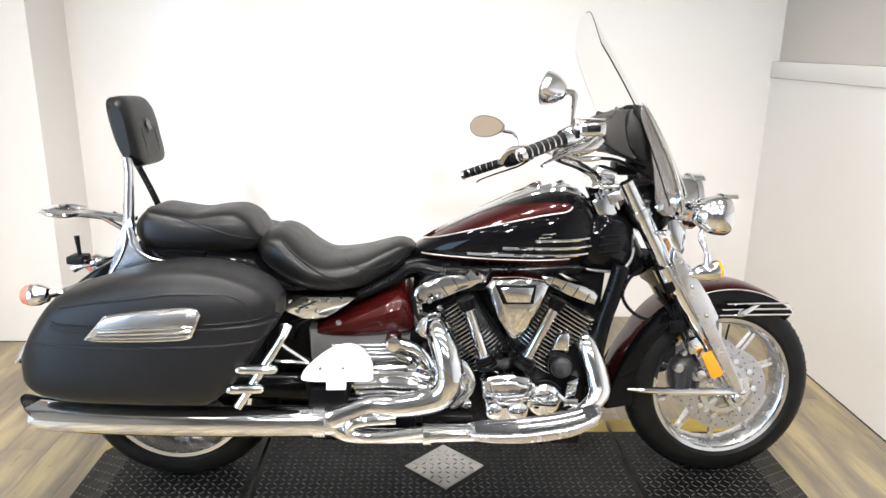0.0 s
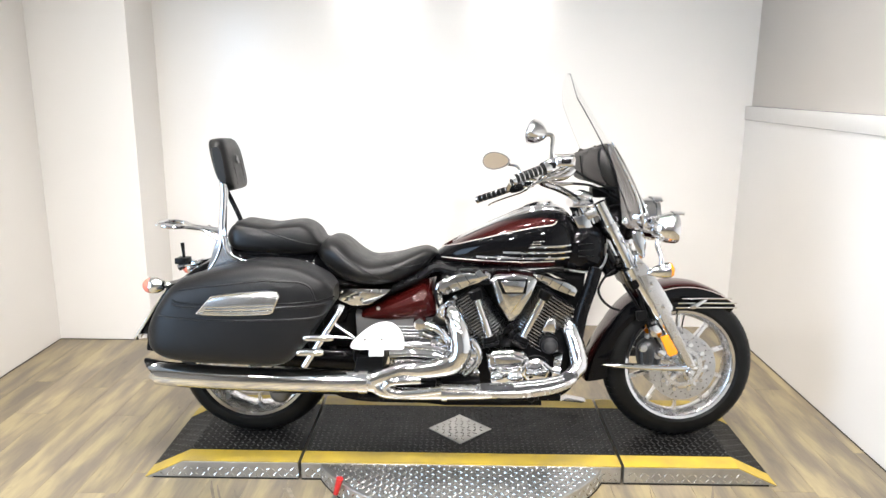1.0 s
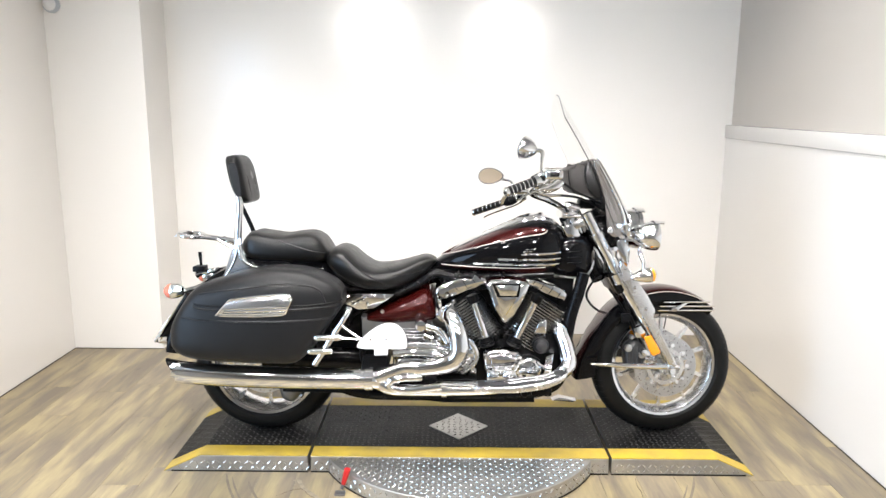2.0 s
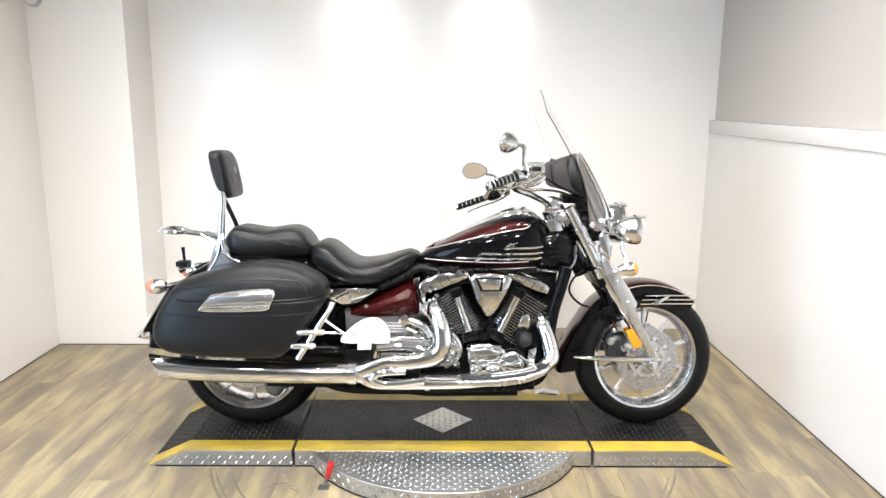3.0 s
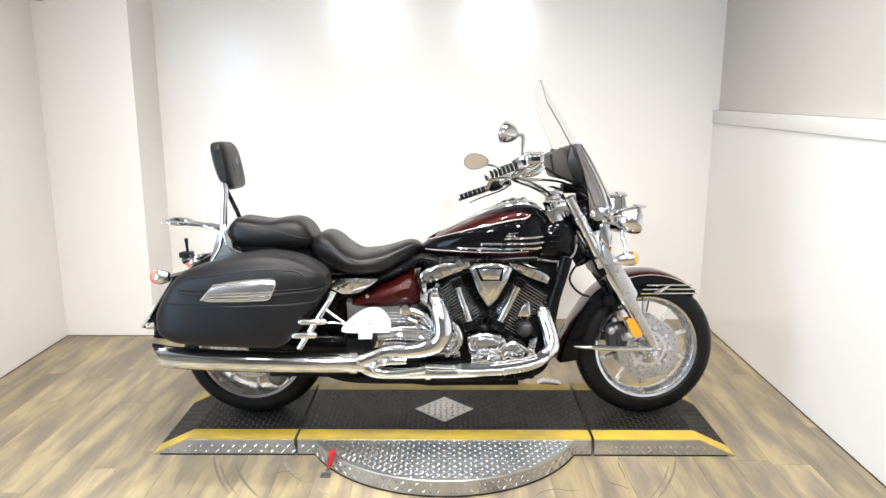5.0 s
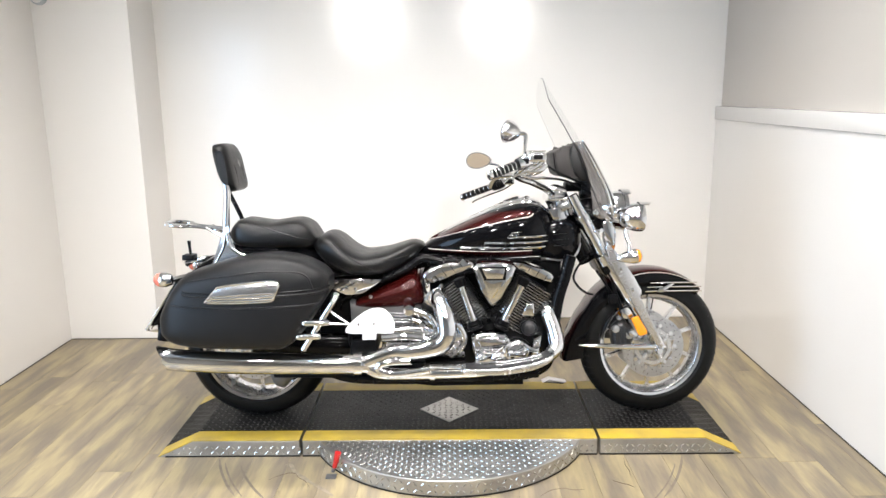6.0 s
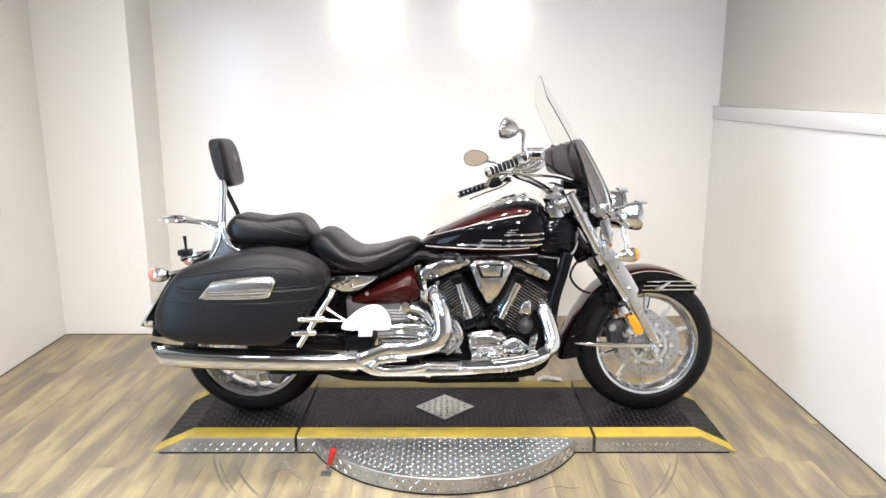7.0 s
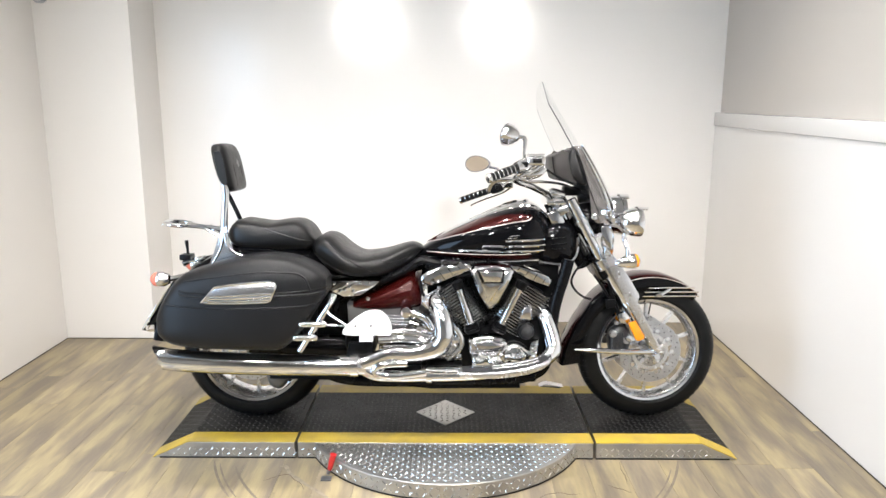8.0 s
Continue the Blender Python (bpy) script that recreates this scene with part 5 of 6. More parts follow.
back = pad([(-0.972, 1.172), (-0.954, 1.186), (-0.925, 1.184), (-0.903, 1.148), (-0.887, 1.078), (-0.875, 1.008), (-0.885, 0.99), (-0.913, 0.988), (-0.938, 1.026), (-0.958, 1.088)], 0.125, "backrest_pad", LEATHER, "black leather passenger backrest pad")
for yy in (-0.05, 0.05):
    part("seam", tube([(-0.908, yy, 1.152), (-0.888, yy, 1.078), (-0.877, yy, 1.012)], 0.0025, 6, 5), LEATHER, back)
for s in (-1, 1):
    up = [Vector(p) for p in ([(-0.925, -0.11, 1.101), (-0.914, -0.11, 1.02), (-0.911, -0.11, 0.973), (-0.92, -0.11, 0.867), (-0.922, -0.11, 0.808)] if s < 0 else [(-0.986, 0.11, 1.008), (-0.968, 0.11, 0.971), (-0.944, 0.11, 0.92), (-0.919, 0.11, 0.862), (-0.898, 0.11, 0.794)])]
    # The far upright is chrome too; its dark reflection is put in as black.
    on_bike("backrest_upright", tube(up, [0.012, 0.015, 0.015, 0.015, 0.016] if s < 0 else 0.01, 12, 5), CHROME if s < 0 else FRAME_BLACK, "chrome backrest upright" if s < 0 else "far chrome backrest upright, its dark reflection painted black")
    br = slab([(-0.921, 0.835), (-0.937, 0.794), (-0.955, 0.74), (-0.985, 0.665), (-0.945, 0.69), (-0.91, 0.708), (-0.879, 0.719), (-0.835, 0.716), (-0.877, 0.748), (-0.894, 0.794), (-0.897, 0.855)], s * 0.15 - 0.004, s * 0.15 + 0.004, 0.003, 2)
    bracket = on_bike("backrest_bracket", br, SATIN_CHROME, "chrome side plate of the backrest")
    for leg in ([(-0.91, -0.15, 0.825), (-0.924, -0.15, 0.763), (-0.951, -0.15, 0.711), (-0.991, -0.15, 0.659)], [(-0.907, -0.15, 0.825), (-0.898, -0.15, 0.773), (-0.871, -0.15, 0.742), (-0.824, -0.15, 0.726), (-0.736, -0.15, 0.714)]):
        part("rounded_edge", tube([(p[0], s * 0.15, p[2]) for p in leg], [0.012, 0.008, 0.007, 0.005] + [0.004] * (len(leg) - 4), 12, 5), CHROME, bracket)
    on_bike("rack_strut", tube([(p[0], s * 0.04, p[2]) for p in [(-1.028, -0.1, 0.833), (-0.978, -0.1, 0.804), (-0.931, -0.1, 0.778)]], 0.007, 10, 4), CHROME)
    on_bike("rack_rail", tube([(p[0], s * w, p[2]) for p, w in zip([(-1.201, -0.03, 0.853), (-1.179, -0.03, 0.849), (-1.124, -0.03, 0.841), (-1.091, -0.03, 0.837), (-0.951, -0.03, 0.82)], (0.03, 0.075, 0.075, 0.03, 0.025))], [0.006, 0.007, 0.007, 0.007, 0.008], 10, 5), CHROME, "chrome luggage rack rail")
on_bike("rack_end", tube([(p[0], y, p[2]) for p, y in zip([(-1.187, -0.03, 0.851), (-1.201, -0.03, 0.853), (-1.201, -0.03, 0.853), (-1.187, -0.03, 0.851)], (-0.06, -0.03, 0.03, 0.06))], 0.008, 10, 5), CHROME)
on_bike("rack_slat", tube([(p[0], 0, p[2]) for p in [(-1.215, 0, 0.85), (-1.159, 0, 0.84), (-1.062, 0, 0.828), (-0.97, 0, 0.819)]], 0.005, 8, 4), CHROME)
on_bike("rack_plate", slab([(-1.203, 0.85), (-1.14, 0.841), (-1.14, 0.836), (-1.203, 0.845)], -0.06, 0.06, 0.002), SATIN_CHROME)

# ---- exhaust ----
EY = -0.33
muff = tube([(-1.155, -0.33, 0.35), (-1.084, -0.33, 0.336), (-0.861, -0.33, 0.323), (-0.592, -0.33, 0.317), (-0.35, -0.33, 0.317)], [0.044, 0.044, 0.044, 0.043, 0.042], 28, 6)
tipx = (-1.155, -0.33, 0.35)
for v in muff.verts:
    cut = tipx[0] + 0.5 * max(0.0, 0.42 - v.co.z + 0.02) + 0.0
    if v.co.x < tipx[0] + 0.03:
        v.co.x = tipx[0] + (tipx[2] + 0.044 - v.co.z) * 1.0
exh = on_bike("muffler", muff, CHROME, "long chrome muffler with a slash-cut tip")
part("collar", lathe([(-0.018, 0.042), (-0.016, 0.047), (0.016, 0.047), (0.018, 0.042)], (-0.355, -0.33, 0.317), (1, 0, 0), 28), CHROME, exh)
bore = tube([(-1.146, -0.33, 0.354), (-1.106, -0.33, 0.343)], 0.039, 24, 2)
for v in bore.verts:
    v.co.x = (tipx[0] + (tipx[2] + 0.044 - v.co.z) * 1.0 - 0.0012) if v.co.x < tipx[0] + 0.03 else v.co.x
part("bore", bore, ENGINE_BLACK, exh)
on_bike("rear_header", tube([(-0.038, -0.2, 0.563), (-0.033, -0.3, 0.563), (-0.01, -0.34, 0.511), (-0.001, -0.35, 0.45), (-0.016, -0.35, 0.409), (-0.054, -0.35, 0.384), (-0.143, -0.34, 0.365), (-0.211, -0.33, 0.362), (-0.274, -0.33, 0.341), (-0.323, -0.33, 0.324), (-0.364, -0.33, 0.317)], [0.028, 0.033, 0.037, 0.039, 0.039, 0.036, 0.033, 0.031, 0.031, 0.033, 0.034], 20, 6), CHROME, "curved chrome header pipe of the rear cylinder")
on_bike("lower_header", tube([(-0.364, -0.33, 0.315), (-0.323, -0.33, 0.304), (-0.274, -0.33, 0.278), (-0.189, -0.33, 0.272), (-0.054, -0.33, 0.274), (0.126, -0.32, 0.276), (0.262, -0.3, 0.294), (0.38, -0.26, 0.305), (0.443, -0.22, 0.346), (0.439, -0.19, 0.409), (0.418, -0.16, 0.474), (0.413, -0.12, 0.501)], [0.032, 0.028, 0.025, 0.023, 0.023, 0.022, 0.022, 0.024, 0.033, 0.035, 0.033, 0.028], 20, 6), CHROME, "chrome header pipe of the front cylinder")
on_bike("heat_shield", tube([(-0.072, -0.35, 0.308), (0.057, -0.35, 0.306), (0.213, -0.35, 0.318)], [0.014, 0.016, 0.01], 14, 5, flat=0.5), CHROME, "chrome heat shield")
on_bike("header_flange", lathe([(-0.02, 0.028), (-0.02, 0.038), (0.01, 0.04), (0.014, 0.03)], (-0.038, -0.24, 0.557), (0, -1, -0.3), 24), CHROME)
fl = on_bike("header_flange", slab([(-0.094, 0.547), (-0.084, 0.575), (-0.068, 0.588), (-0.04, 0.589), (-0.012, 0.572), (-0.004, 0.545), (-0.02, 0.528), (-0.06, 0.524)], -0.246, -0.238, 0.003, 2, n=2), SATIN_CHROME, "steel exhaust flange plate")
for p in ((-0.083, -0.246, 0.552), (-0.016, -0.246, 0.563)):
    part("nut", lathe([(0, 0.008), (0.008, 0.008), (0.01, 0.005)], p, (0, -1, 0), 6), CHROME, fl)
on_bike("pulley_guard", lathe([(-0.04, 0.052), (0, 0.052), (0.008, 0.047), (0.008, 0.034), (0.002, 0.03), (0.002, 0.002)], (-0.345, -0.3, 0.402), (0, -1, 0), 32), ENGINE_BLACK, "round black pulley guard")
on_bike("collector", hull([(-0.368, 0.352, 0.283, -0.33, 0.038), (-0.341, 0.35, 0.28, -0.33, 0.038), (-0.312, 0.341, 0.276, -0.33, 0.028), (-0.292, 0.329, 0.278, -0.33, 0.016)], 2.4, 22, 5), CHROME, "chrome exhaust collector")
on_bike("loop_pipe", tube([(-0.071, -0.355, 0.296), (-0.146, -0.355, 0.285), (-0.215, -0.355, 0.28), (-0.257, -0.355, 0.287), (-0.274, -0.355, 0.302), (-0.263, -0.355, 0.318), (-0.223, -0.355, 0.328), (-0.146, -0.355, 0.331)], [0.016, 0.016, 0.016, 0.015, 0.014, 0.015, 0.016, 0.014], 16, 6), CHROME, "chrome balance pipe bent back on itself")
on_bike("pipe_gap", slab([(-0.24, 0.308), (-0.092, 0.308), (-0.092, 0.274), (-0.241, 0.271)], -0.3, -0.26, 0.003), ENGINE_BLACK)

# ---- floorboard and frame ----
BOARD = [(0.051, 0.311, 0.3, -0.37, 0.015), (0.07, 0.313, 0.293, -0.368, 0.045), (0.188, 0.318, 0.29, -0.367, 0.055), (0.308, 0.334, 0.304, -0.366, 0.055), (0.368, 0.35, 0.322, -0.364, 0.05), (0.401, 0.361, 0.338, -0.36, 0.04), (0.417, 0.366, 0.351, -0.355, 0.02)]
fb = on_bike("floorboard", hull(BOARD, 7.0, 36, 5), ALLOY, "chrome-edged rider floorboard")
PAD_RUBBER = mat("grey_foot_pad_rubber", (0.03, 0.03, 0.032), 0.3, spec=0.5, spot=0.3, scale=20, rough_var=0.08)
TREADPAD = [(p[0], p[1] + 0.0018, p[1] - 0.004, p[3] + 0.002, p[4] - 0.009) for p in BOARD[1:-1]]
part("rubber_pad", hull(TREADPAD, 5.0, 24, 5), PAD_RUBBER, fb, "black rubber foot pad")
for k in range(5):
    pts = [(p[0], p[3] - 0.032 + 0.016 * k, p[1] + 0.0005) for p in TREADPAD[1:-1]]
    part("pad_rib", tube(pts, 0.003, 6, 3), SATIN_CHROME if k % 2 else PAD_RUBBER, fb)
on_bike("floorboard_hinge", box(*(lambda p: (p[0] - 0.03, p[0] + 0.05, -0.36, -0.3, p[2] - 0.014, p[2] + 0.018))((0.31, -0.33, 0.274)), 0.006), FRAME_BLACK)
for px, r in (((0.255, -0.33, 0.264), 0.013), ((0.345, -0.33, 0.272), 0.015)):
    on_bike("hinge_bolt", lathe([(-0.03, r * 0.9), (-0.03, r), (0.02, r), (0.026, r * 0.6)], px, (0, -1, 0), 16), ENGINE_BLACK)
for s in (-1, 1):
    on_bike("frame_rail", tube([(p[0], s * 0.14, p[2]) for p in [(0.512, -0.14, 0.714), (0.493, -0.14, 0.638), (0.462, -0.14, 0.53), (0.446, -0.14, 0.42), (0.432, -0.14, 0.298), (0.385, -0.14, 0.229), (0.23, -0.14, 0.198), (-0.202, -0.14, 0.192), (-0.418, -0.14, 0.201), (-0.537, -0.14, 0.246)]], [0.026] * 10, 14, 6), FRAME_BLACK, "black frame down tube and cradle")
    on_bike("seat_rail", tube([(p[0], s * 0.12, p[2]) for p in [(0.39, -0.12, 0.706), (0.178, -0.12, 0.696), (-0.011, -0.12, 0.69), (-0.101, -0.12, 0.704), (-0.165, -0.12, 0.663), (-0.296, -0.12, 0.603), (-0.439, -0.12, 0.535), (-0.464, -0.12, 0.486)]], 0.017, 12, 5), FRAME_BLACK)
on_bike("backbone", tube([(0.526, 0, 0.786), (0.283, 0, 0.724), (-0.061, 0, 0.698), (-0.357, 0, 0.61)], [0.05, 0.05, 0.045, 0.04], 16, 5), FRAME_BLACK)
on_bike("head_tube", tube([(0.454, 0, 0.943), (0.608, 0, 0.667)], 0.034, 18, 3), FRAME_BLACK)
for s in (-1, 1):
    on_bike("swing_arm", tube([(p[0], s * 0.13, p[2]) for p in [(-0.346, -0.13, 0.33), (-0.537, -0.13, 0.336), (-0.752, -0.13, 0.341), (-0.824, -0.13, 0.341)]], [0.035, 0.03, 0.026, 0.028], 14, 4, flat=1.4), FRAME_BLACK)
on_bike("belt_guard", slab([(-0.815, 0.361), (-0.374, 0.402), (-0.35, 0.215), (-0.821, 0.173)], 0.12, 0.15, 0.006), ENGINE_BLACK)
on_bike("rear_caliper", hull([(-0.76, 0.26, 0.2, -0.11, 0.02), (-0.74, 0.28, 0.16, -0.115, 0.03), (-0.7, 0.28, 0.15, -0.115, 0.032), (-0.67, 0.25, 0.18, -0.11, 0.02)], 3, 18, 4), GREY_CAST)
on_bike("under_tray", slab([(-0.739, 0.202), (-0.387, 0.198), (-0.059, 0.164), (0.319, 0.165), (0.318, 0.195), (-0.205, 0.204), (-0.739, 0.227)], -0.16, 0.16, 0.008), ENGINE_BLACK)
on_bike("stand_foot", slab([(0.444, 0.059), (0.476, 0.075), (0.557, 0.059), (0.538, 0.051)], 0.18, 0.23, 0.003), SATIN_CHROME)

# ---- side covers, footpeg gear ----
COVER = [(-0.389, 0.526, 0.512, 0, 0.165), (-0.361, 0.548, 0.5, 0, 0.18), (-0.291, 0.581, 0.491, 0, 0.192), (-0.221, 0.612, 0.491, 0, 0.198), (-0.162, 0.641, 0.494, 0, 0.2), (-0.132, 0.643, 0.496, 0, 0.196), (-0.109, 0.615, 0.503, 0, 0.185), (-0.097, 0.577, 0.515, 0, 0.17)]
cov = on_bike("side_cover", hull(COVER, 3.0, 36, 6), MAROON, "maroon metallic side cover")
part("lock", lathe([(0, 0.008), (0.004, 0.008), (0.005, 0.004)], (-0.314, -0.2, 0.559), (0, -1, 0), 16), CHROME, cov)
on_bike("chrome_side_trim", slab([(-0.487, 0.629), (-0.337, 0.629), (-0.263, 0.629), (-0.291, 0.608), (-0.352, 0.565), (-0.418, 0.562), (-0.473, 0.588)], -0.185, 0.185, 0.006), CHROME, "chrome trim below the seat")
tb = on_bike("battery_box", slab([(-0.405, 0.531), (-0.328, 0.515), (-0.109, 0.515), (-0.117, 0.4), (-0.318, 0.399), (-0.4, 0.435)], -0.17, 0.17, 0.008), GREY_CAST, "grey ribbed lower cover")
for k in range(4):
    z0, z1 = (-0.339, -0.175, 0.48), (-0.118, -0.175, 0.483)
    part("rib", tube([(z0[0], -0.174, z0[2] - 0.012 * k), (z1[0], -0.174, z1[2] - 0.012 * k)], 0.003, 6, 2), SATIN_CHROME, tb)
on_bike("teardrop_cover", slab([(-0.397, 0.461), (-0.382, 0.483), (-0.348, 0.513), (-0.313, 0.535), (-0.278, 0.544), (-0.247, 0.54), (-0.221, 0.515), (-0.208, 0.484), (-0.208, 0.459), (-0.217, 0.45), (-0.296, 0.45), (-0.38, 0.449)], -0.375, -0.34, 0.008, 3, n=3), WHITE_COVER, "polished teardrop cover, its bright reflection painted white")
for p in ((-0.345, -0.376, 0.487), (-0.285, -0.376, 0.489)):
    on_bike("cover_screw", lathe([(-0.002, 0.005), (0.001, 0.005), (0.002, 0.003)], p, (0, -1, 0), 10), SATIN_CHROME)
on_bike("cover_tab", slab([(-0.331, 0.454), (-0.278, 0.454), (-0.279, 0.423), (-0.332, 0.422)], -0.37, -0.345, 0.003), WHITE_COVER)
on_bike("peg_plate", tube([(-0.427, -0.4, 0.612), (-0.436, -0.425, 0.585), (-0.48, -0.43, 0.517), (-0.553, -0.43, 0.402)], [0.017, 0.011, 0.013, 0.012], 12, 5, flat=0.7), CHROME, "chrome passenger footpeg bracket")
for a, b in (((-0.551, -0.445, 0.51), (-0.444, -0.445, 0.511)), ((-0.575, -0.445, 0.457), (-0.48, -0.445, 0.459))):
    a, b = Vector(a), Vector(b)
    on_bike("peg_bar", tube([a, a.lerp(b, 0.1), a.lerp(b, 0.5), a.lerp(b, 0.9), b], [0.006, 0.013, 0.014, 0.013, 0.006], 14, 4, flat=0.9), CHROME, "chrome footpeg bar")
on_bike("peg_strut", tube([(-0.475, -0.24, 0.509), (-0.446, -0.24, 0.486), (-0.4, -0.24, 0.455)], 0.006, 8, 3), SATIN_CHROME)
on_bike("peg_strut", tube([(-0.492, -0.24, 0.457), (-0.442, -0.24, 0.455), (-0.396, -0.24, 0.451)], 0.006, 8, 3), SATIN_CHROME)

# ---- engine ----
on_bike("engine_core", slab([(-0.085, 0.675), (0.492, 0.677), (0.473, 0.461), (0.4, 0.359), (0.039, 0.358), (-0.068, 0.459)], -0.045, 0.06, 0.01), ENGINE_BLACK, "black intake and frame block")
case = on_bike("crankcase", slab([(-0.226, 0.426), (-0.058, 0.487), (0.109, 0.414), (0.277, 0.415), (0.395, 0.488), (0.449, 0.415), (0.447, 0.292), (0.376, 0.217), (-0.203, 0.22)], -0.15, 0.15, 0.02, 3), ENGINE_BLACK, "black engine crankcase")


def cylinder(base, head, name):
    """A finned barrel from its base to its head, with rocker box and spark plug."""
    base, head = Vector(base), Vector(head)
    way = (head - base)
    length = way.length
    way.normalize()
    side = Vector((way.z, 0, -way.x))
    cyl = on_bike(name, tube([base, head], 0.058, 28, 2, smooth=True), ENGINE_BLACK, "black finned cylinder")
    count = 18
    for i in range(count):
        f = 0.12 + 0.86 * i / (count - 1)
        c = base + way * length * f
        r = 0.086 + 0.012 * f
        bm = bmesh.new()
        loops = []
        for d, e in ((-0.0024, 0.95), (-0.0013, 1.0), (0.0013, 1.0), (0.0024, 0.95)):
            loop = []
            for k in range(32):
                a = 2 * math.pi * k / 32
                ca, sa = math.cos(a), math.sin(a)
                loop.append(c + way * d + (side * math.copysign(abs(ca) ** 0.6, ca) + Vector((0, 1, 0)) * math.copysign(abs(sa) ** 0.6, sa) * 1.15) * r * e)
            loops.append(loop)
        rings(bm, loops)
        part("fin", bm, FIN_EDGE, cyl)
    return cyl, way, side


FIN_EDGE = mat("machined_fin", (0.82, 0.82, 0.83), 0.25, 1.0, spot=0.4, scale=25)
b_r, h_r = (0.131, -0.06, 0.394), (-0.006, -0.06, 0.592)
b_f, h_f = (0.243, -0.06, 0.394), (0.371, -0.06, 0.593)
rear_cyl, wr, sr = cylinder(b_r, h_r, "rear_cylinder")
front_cyl, wf, sf = cylinder(b_f, h_f, "front_cylinder")
for h, w, s, outl in ((h_r, wr, sr, [(-0.106, 0.632), (-0.098, 0.649), (-0.067, 0.671), (-0.004, 0.688), (0.048, 0.697), (0.065, 0.689), (0.088, 0.701), (0.108, 0.694), (0.113, 0.674), (0.095, 0.66), (0.066, 0.656), (0.033, 0.646), (-0.004, 0.629), (-0.053, 0.611), (-0.083, 0.599), (-0.101, 0.611)]), (h_f, wf, sf, [(0.264, 0.683), (0.274, 0.695), (0.302, 0.688), (0.345, 0.675), (0.395, 0.663), (0.43, 0.645), (0.441, 0.629), (0.432, 0.603), (0.398, 0.617), (0.346, 0.637), (0.299, 0.658)])):
    rb = on_bike("rocker_cover", slab(outl, -0.17, 0.13, 0.016, 4), CHROME, "polished chrome rocker cover")
    cx = sum(p[0] for p in outl) / len(outl)
    cz = sum(p[1] for p in outl) / len(outl)
    dirx = Vector((w.z, 0, -w.x))
    for k in range(4):
        o = Vector((cx, -0.1702, cz)) + dirx * 0.038 * (k - 1.5)
        part("rocker_groove", tube([o + w * 0.017, o - w * 0.016], 0.0013, 6, 2), ENGINE_BLACK, rb)
    part("rocker_lip", slab([(cx + (p[0] - cx) * 1.06, cz + (p[1] - cz) * 0.55 - 0.016) for p in outl], -0.15, 0.12, 0.004), ENGINE_BLACK, rb)
for a, b in (((0.052, -0.2, 0.619), (0.111, -0.2, 0.44)), ((0.313, -0.2, 0.62), (0.227, -0.2, 0.44))):
    a, b = Vector(a), Vector(b)
    pr = on_bike("pushrod_tube", tube([a, a.lerp(b, 0.5), b], [0.0165, 0.0165, 0.0165], 18, 3), CHROME, "chrome pushrod tube")
    part("collar", lathe([(-0.02, 0.017), (-0.018, 0.026), (-0.006, 0.027), (-0.004, 0.031), (0.004, 0.031), (0.006, 0.028), (0.014, 0.032), (0.022, 0.024)], b, b - a, 20), ENGINE_BLACK, pr)
    part("collar_band", lathe([(-0.023, 0.017), (-0.022, 0.021), (-0.018, 0.021), (-0.017, 0.017)], b, b - a, 20), CHROME, pr)
    part("top_sleeve", lathe([(-0.015, 0.017), (-0.012, 0.026), (0.02, 0.022), (0.022, 0.017)], a, b - a, 20), ENGINE_BLACK, pr)
ac = on_bike("air_cleaner", slab([(0.101, 0.683), (0.121, 0.701), (0.193, 0.704), (0.262, 0.699), (0.278, 0.685), (0.258, 0.632), (0.218, 0.567), (0.191, 0.53), (0.173, 0.53), (0.14, 0.59)], -0.27, -0.12, 0.014, 3), CHROME, "triangular chrome intake cover")
part("face", slab([(0.124, 0.683), (0.187, 0.69), (0.25, 0.684), (0.224, 0.633), (0.184, 0.562), (0.17, 0.569)], -0.276, -0.265, 0.005, 2), CHROME, ac)
part("inset_rim", slab([(0.124, 0.691), (0.24, 0.692), (0.233, 0.637), (0.148, 0.636)], -0.2785, -0.27, 0.003, 2), ENGINE_BLACK, ac)
part("inset_panel", slab([(0.137, 0.686), (0.232, 0.687), (0.223, 0.643), (0.157, 0.643)], -0.287, -0.275, 0.006, 2), CHROME, ac)
lc = on_bike("cam_cover", slab([(0.096, 0.388), (0.12, 0.407), (0.18, 0.414), (0.235, 0.402), (0.257, 0.381), (0.248, 0.331), (0.223, 0.273), (0.153, 0.261), (0.121, 0.277), (0.102, 0.335)], -0.235, -0.12, 0.014, 3), CHROME, "chrome cam cover")
part("cam_face", slab([(0.118, 0.388), (0.178, 0.4), (0.238, 0.382), (0.222, 0.335), (0.205, 0.322), (0.148, 0.325), (0.134, 0.338)], -0.248, -0.226, 0.009, 3), CHROME, lc)
part("cam_boss", lathe([(0, 0.03), (0.01, 0.03), (0.016, 0.025), (0.02, 0.012), (0.021, 0.002)], (0.205, -0.23, 0.3), (0, -1, 0), 28), CHROME, lc)
part("cam_boss", lathe([(0, 0.024), (0.008, 0.024), (0.013, 0.018), (0.015, 0.002)], (0.137, -0.23, 0.3), (0, -1, 0), 24), CHROME, lc)
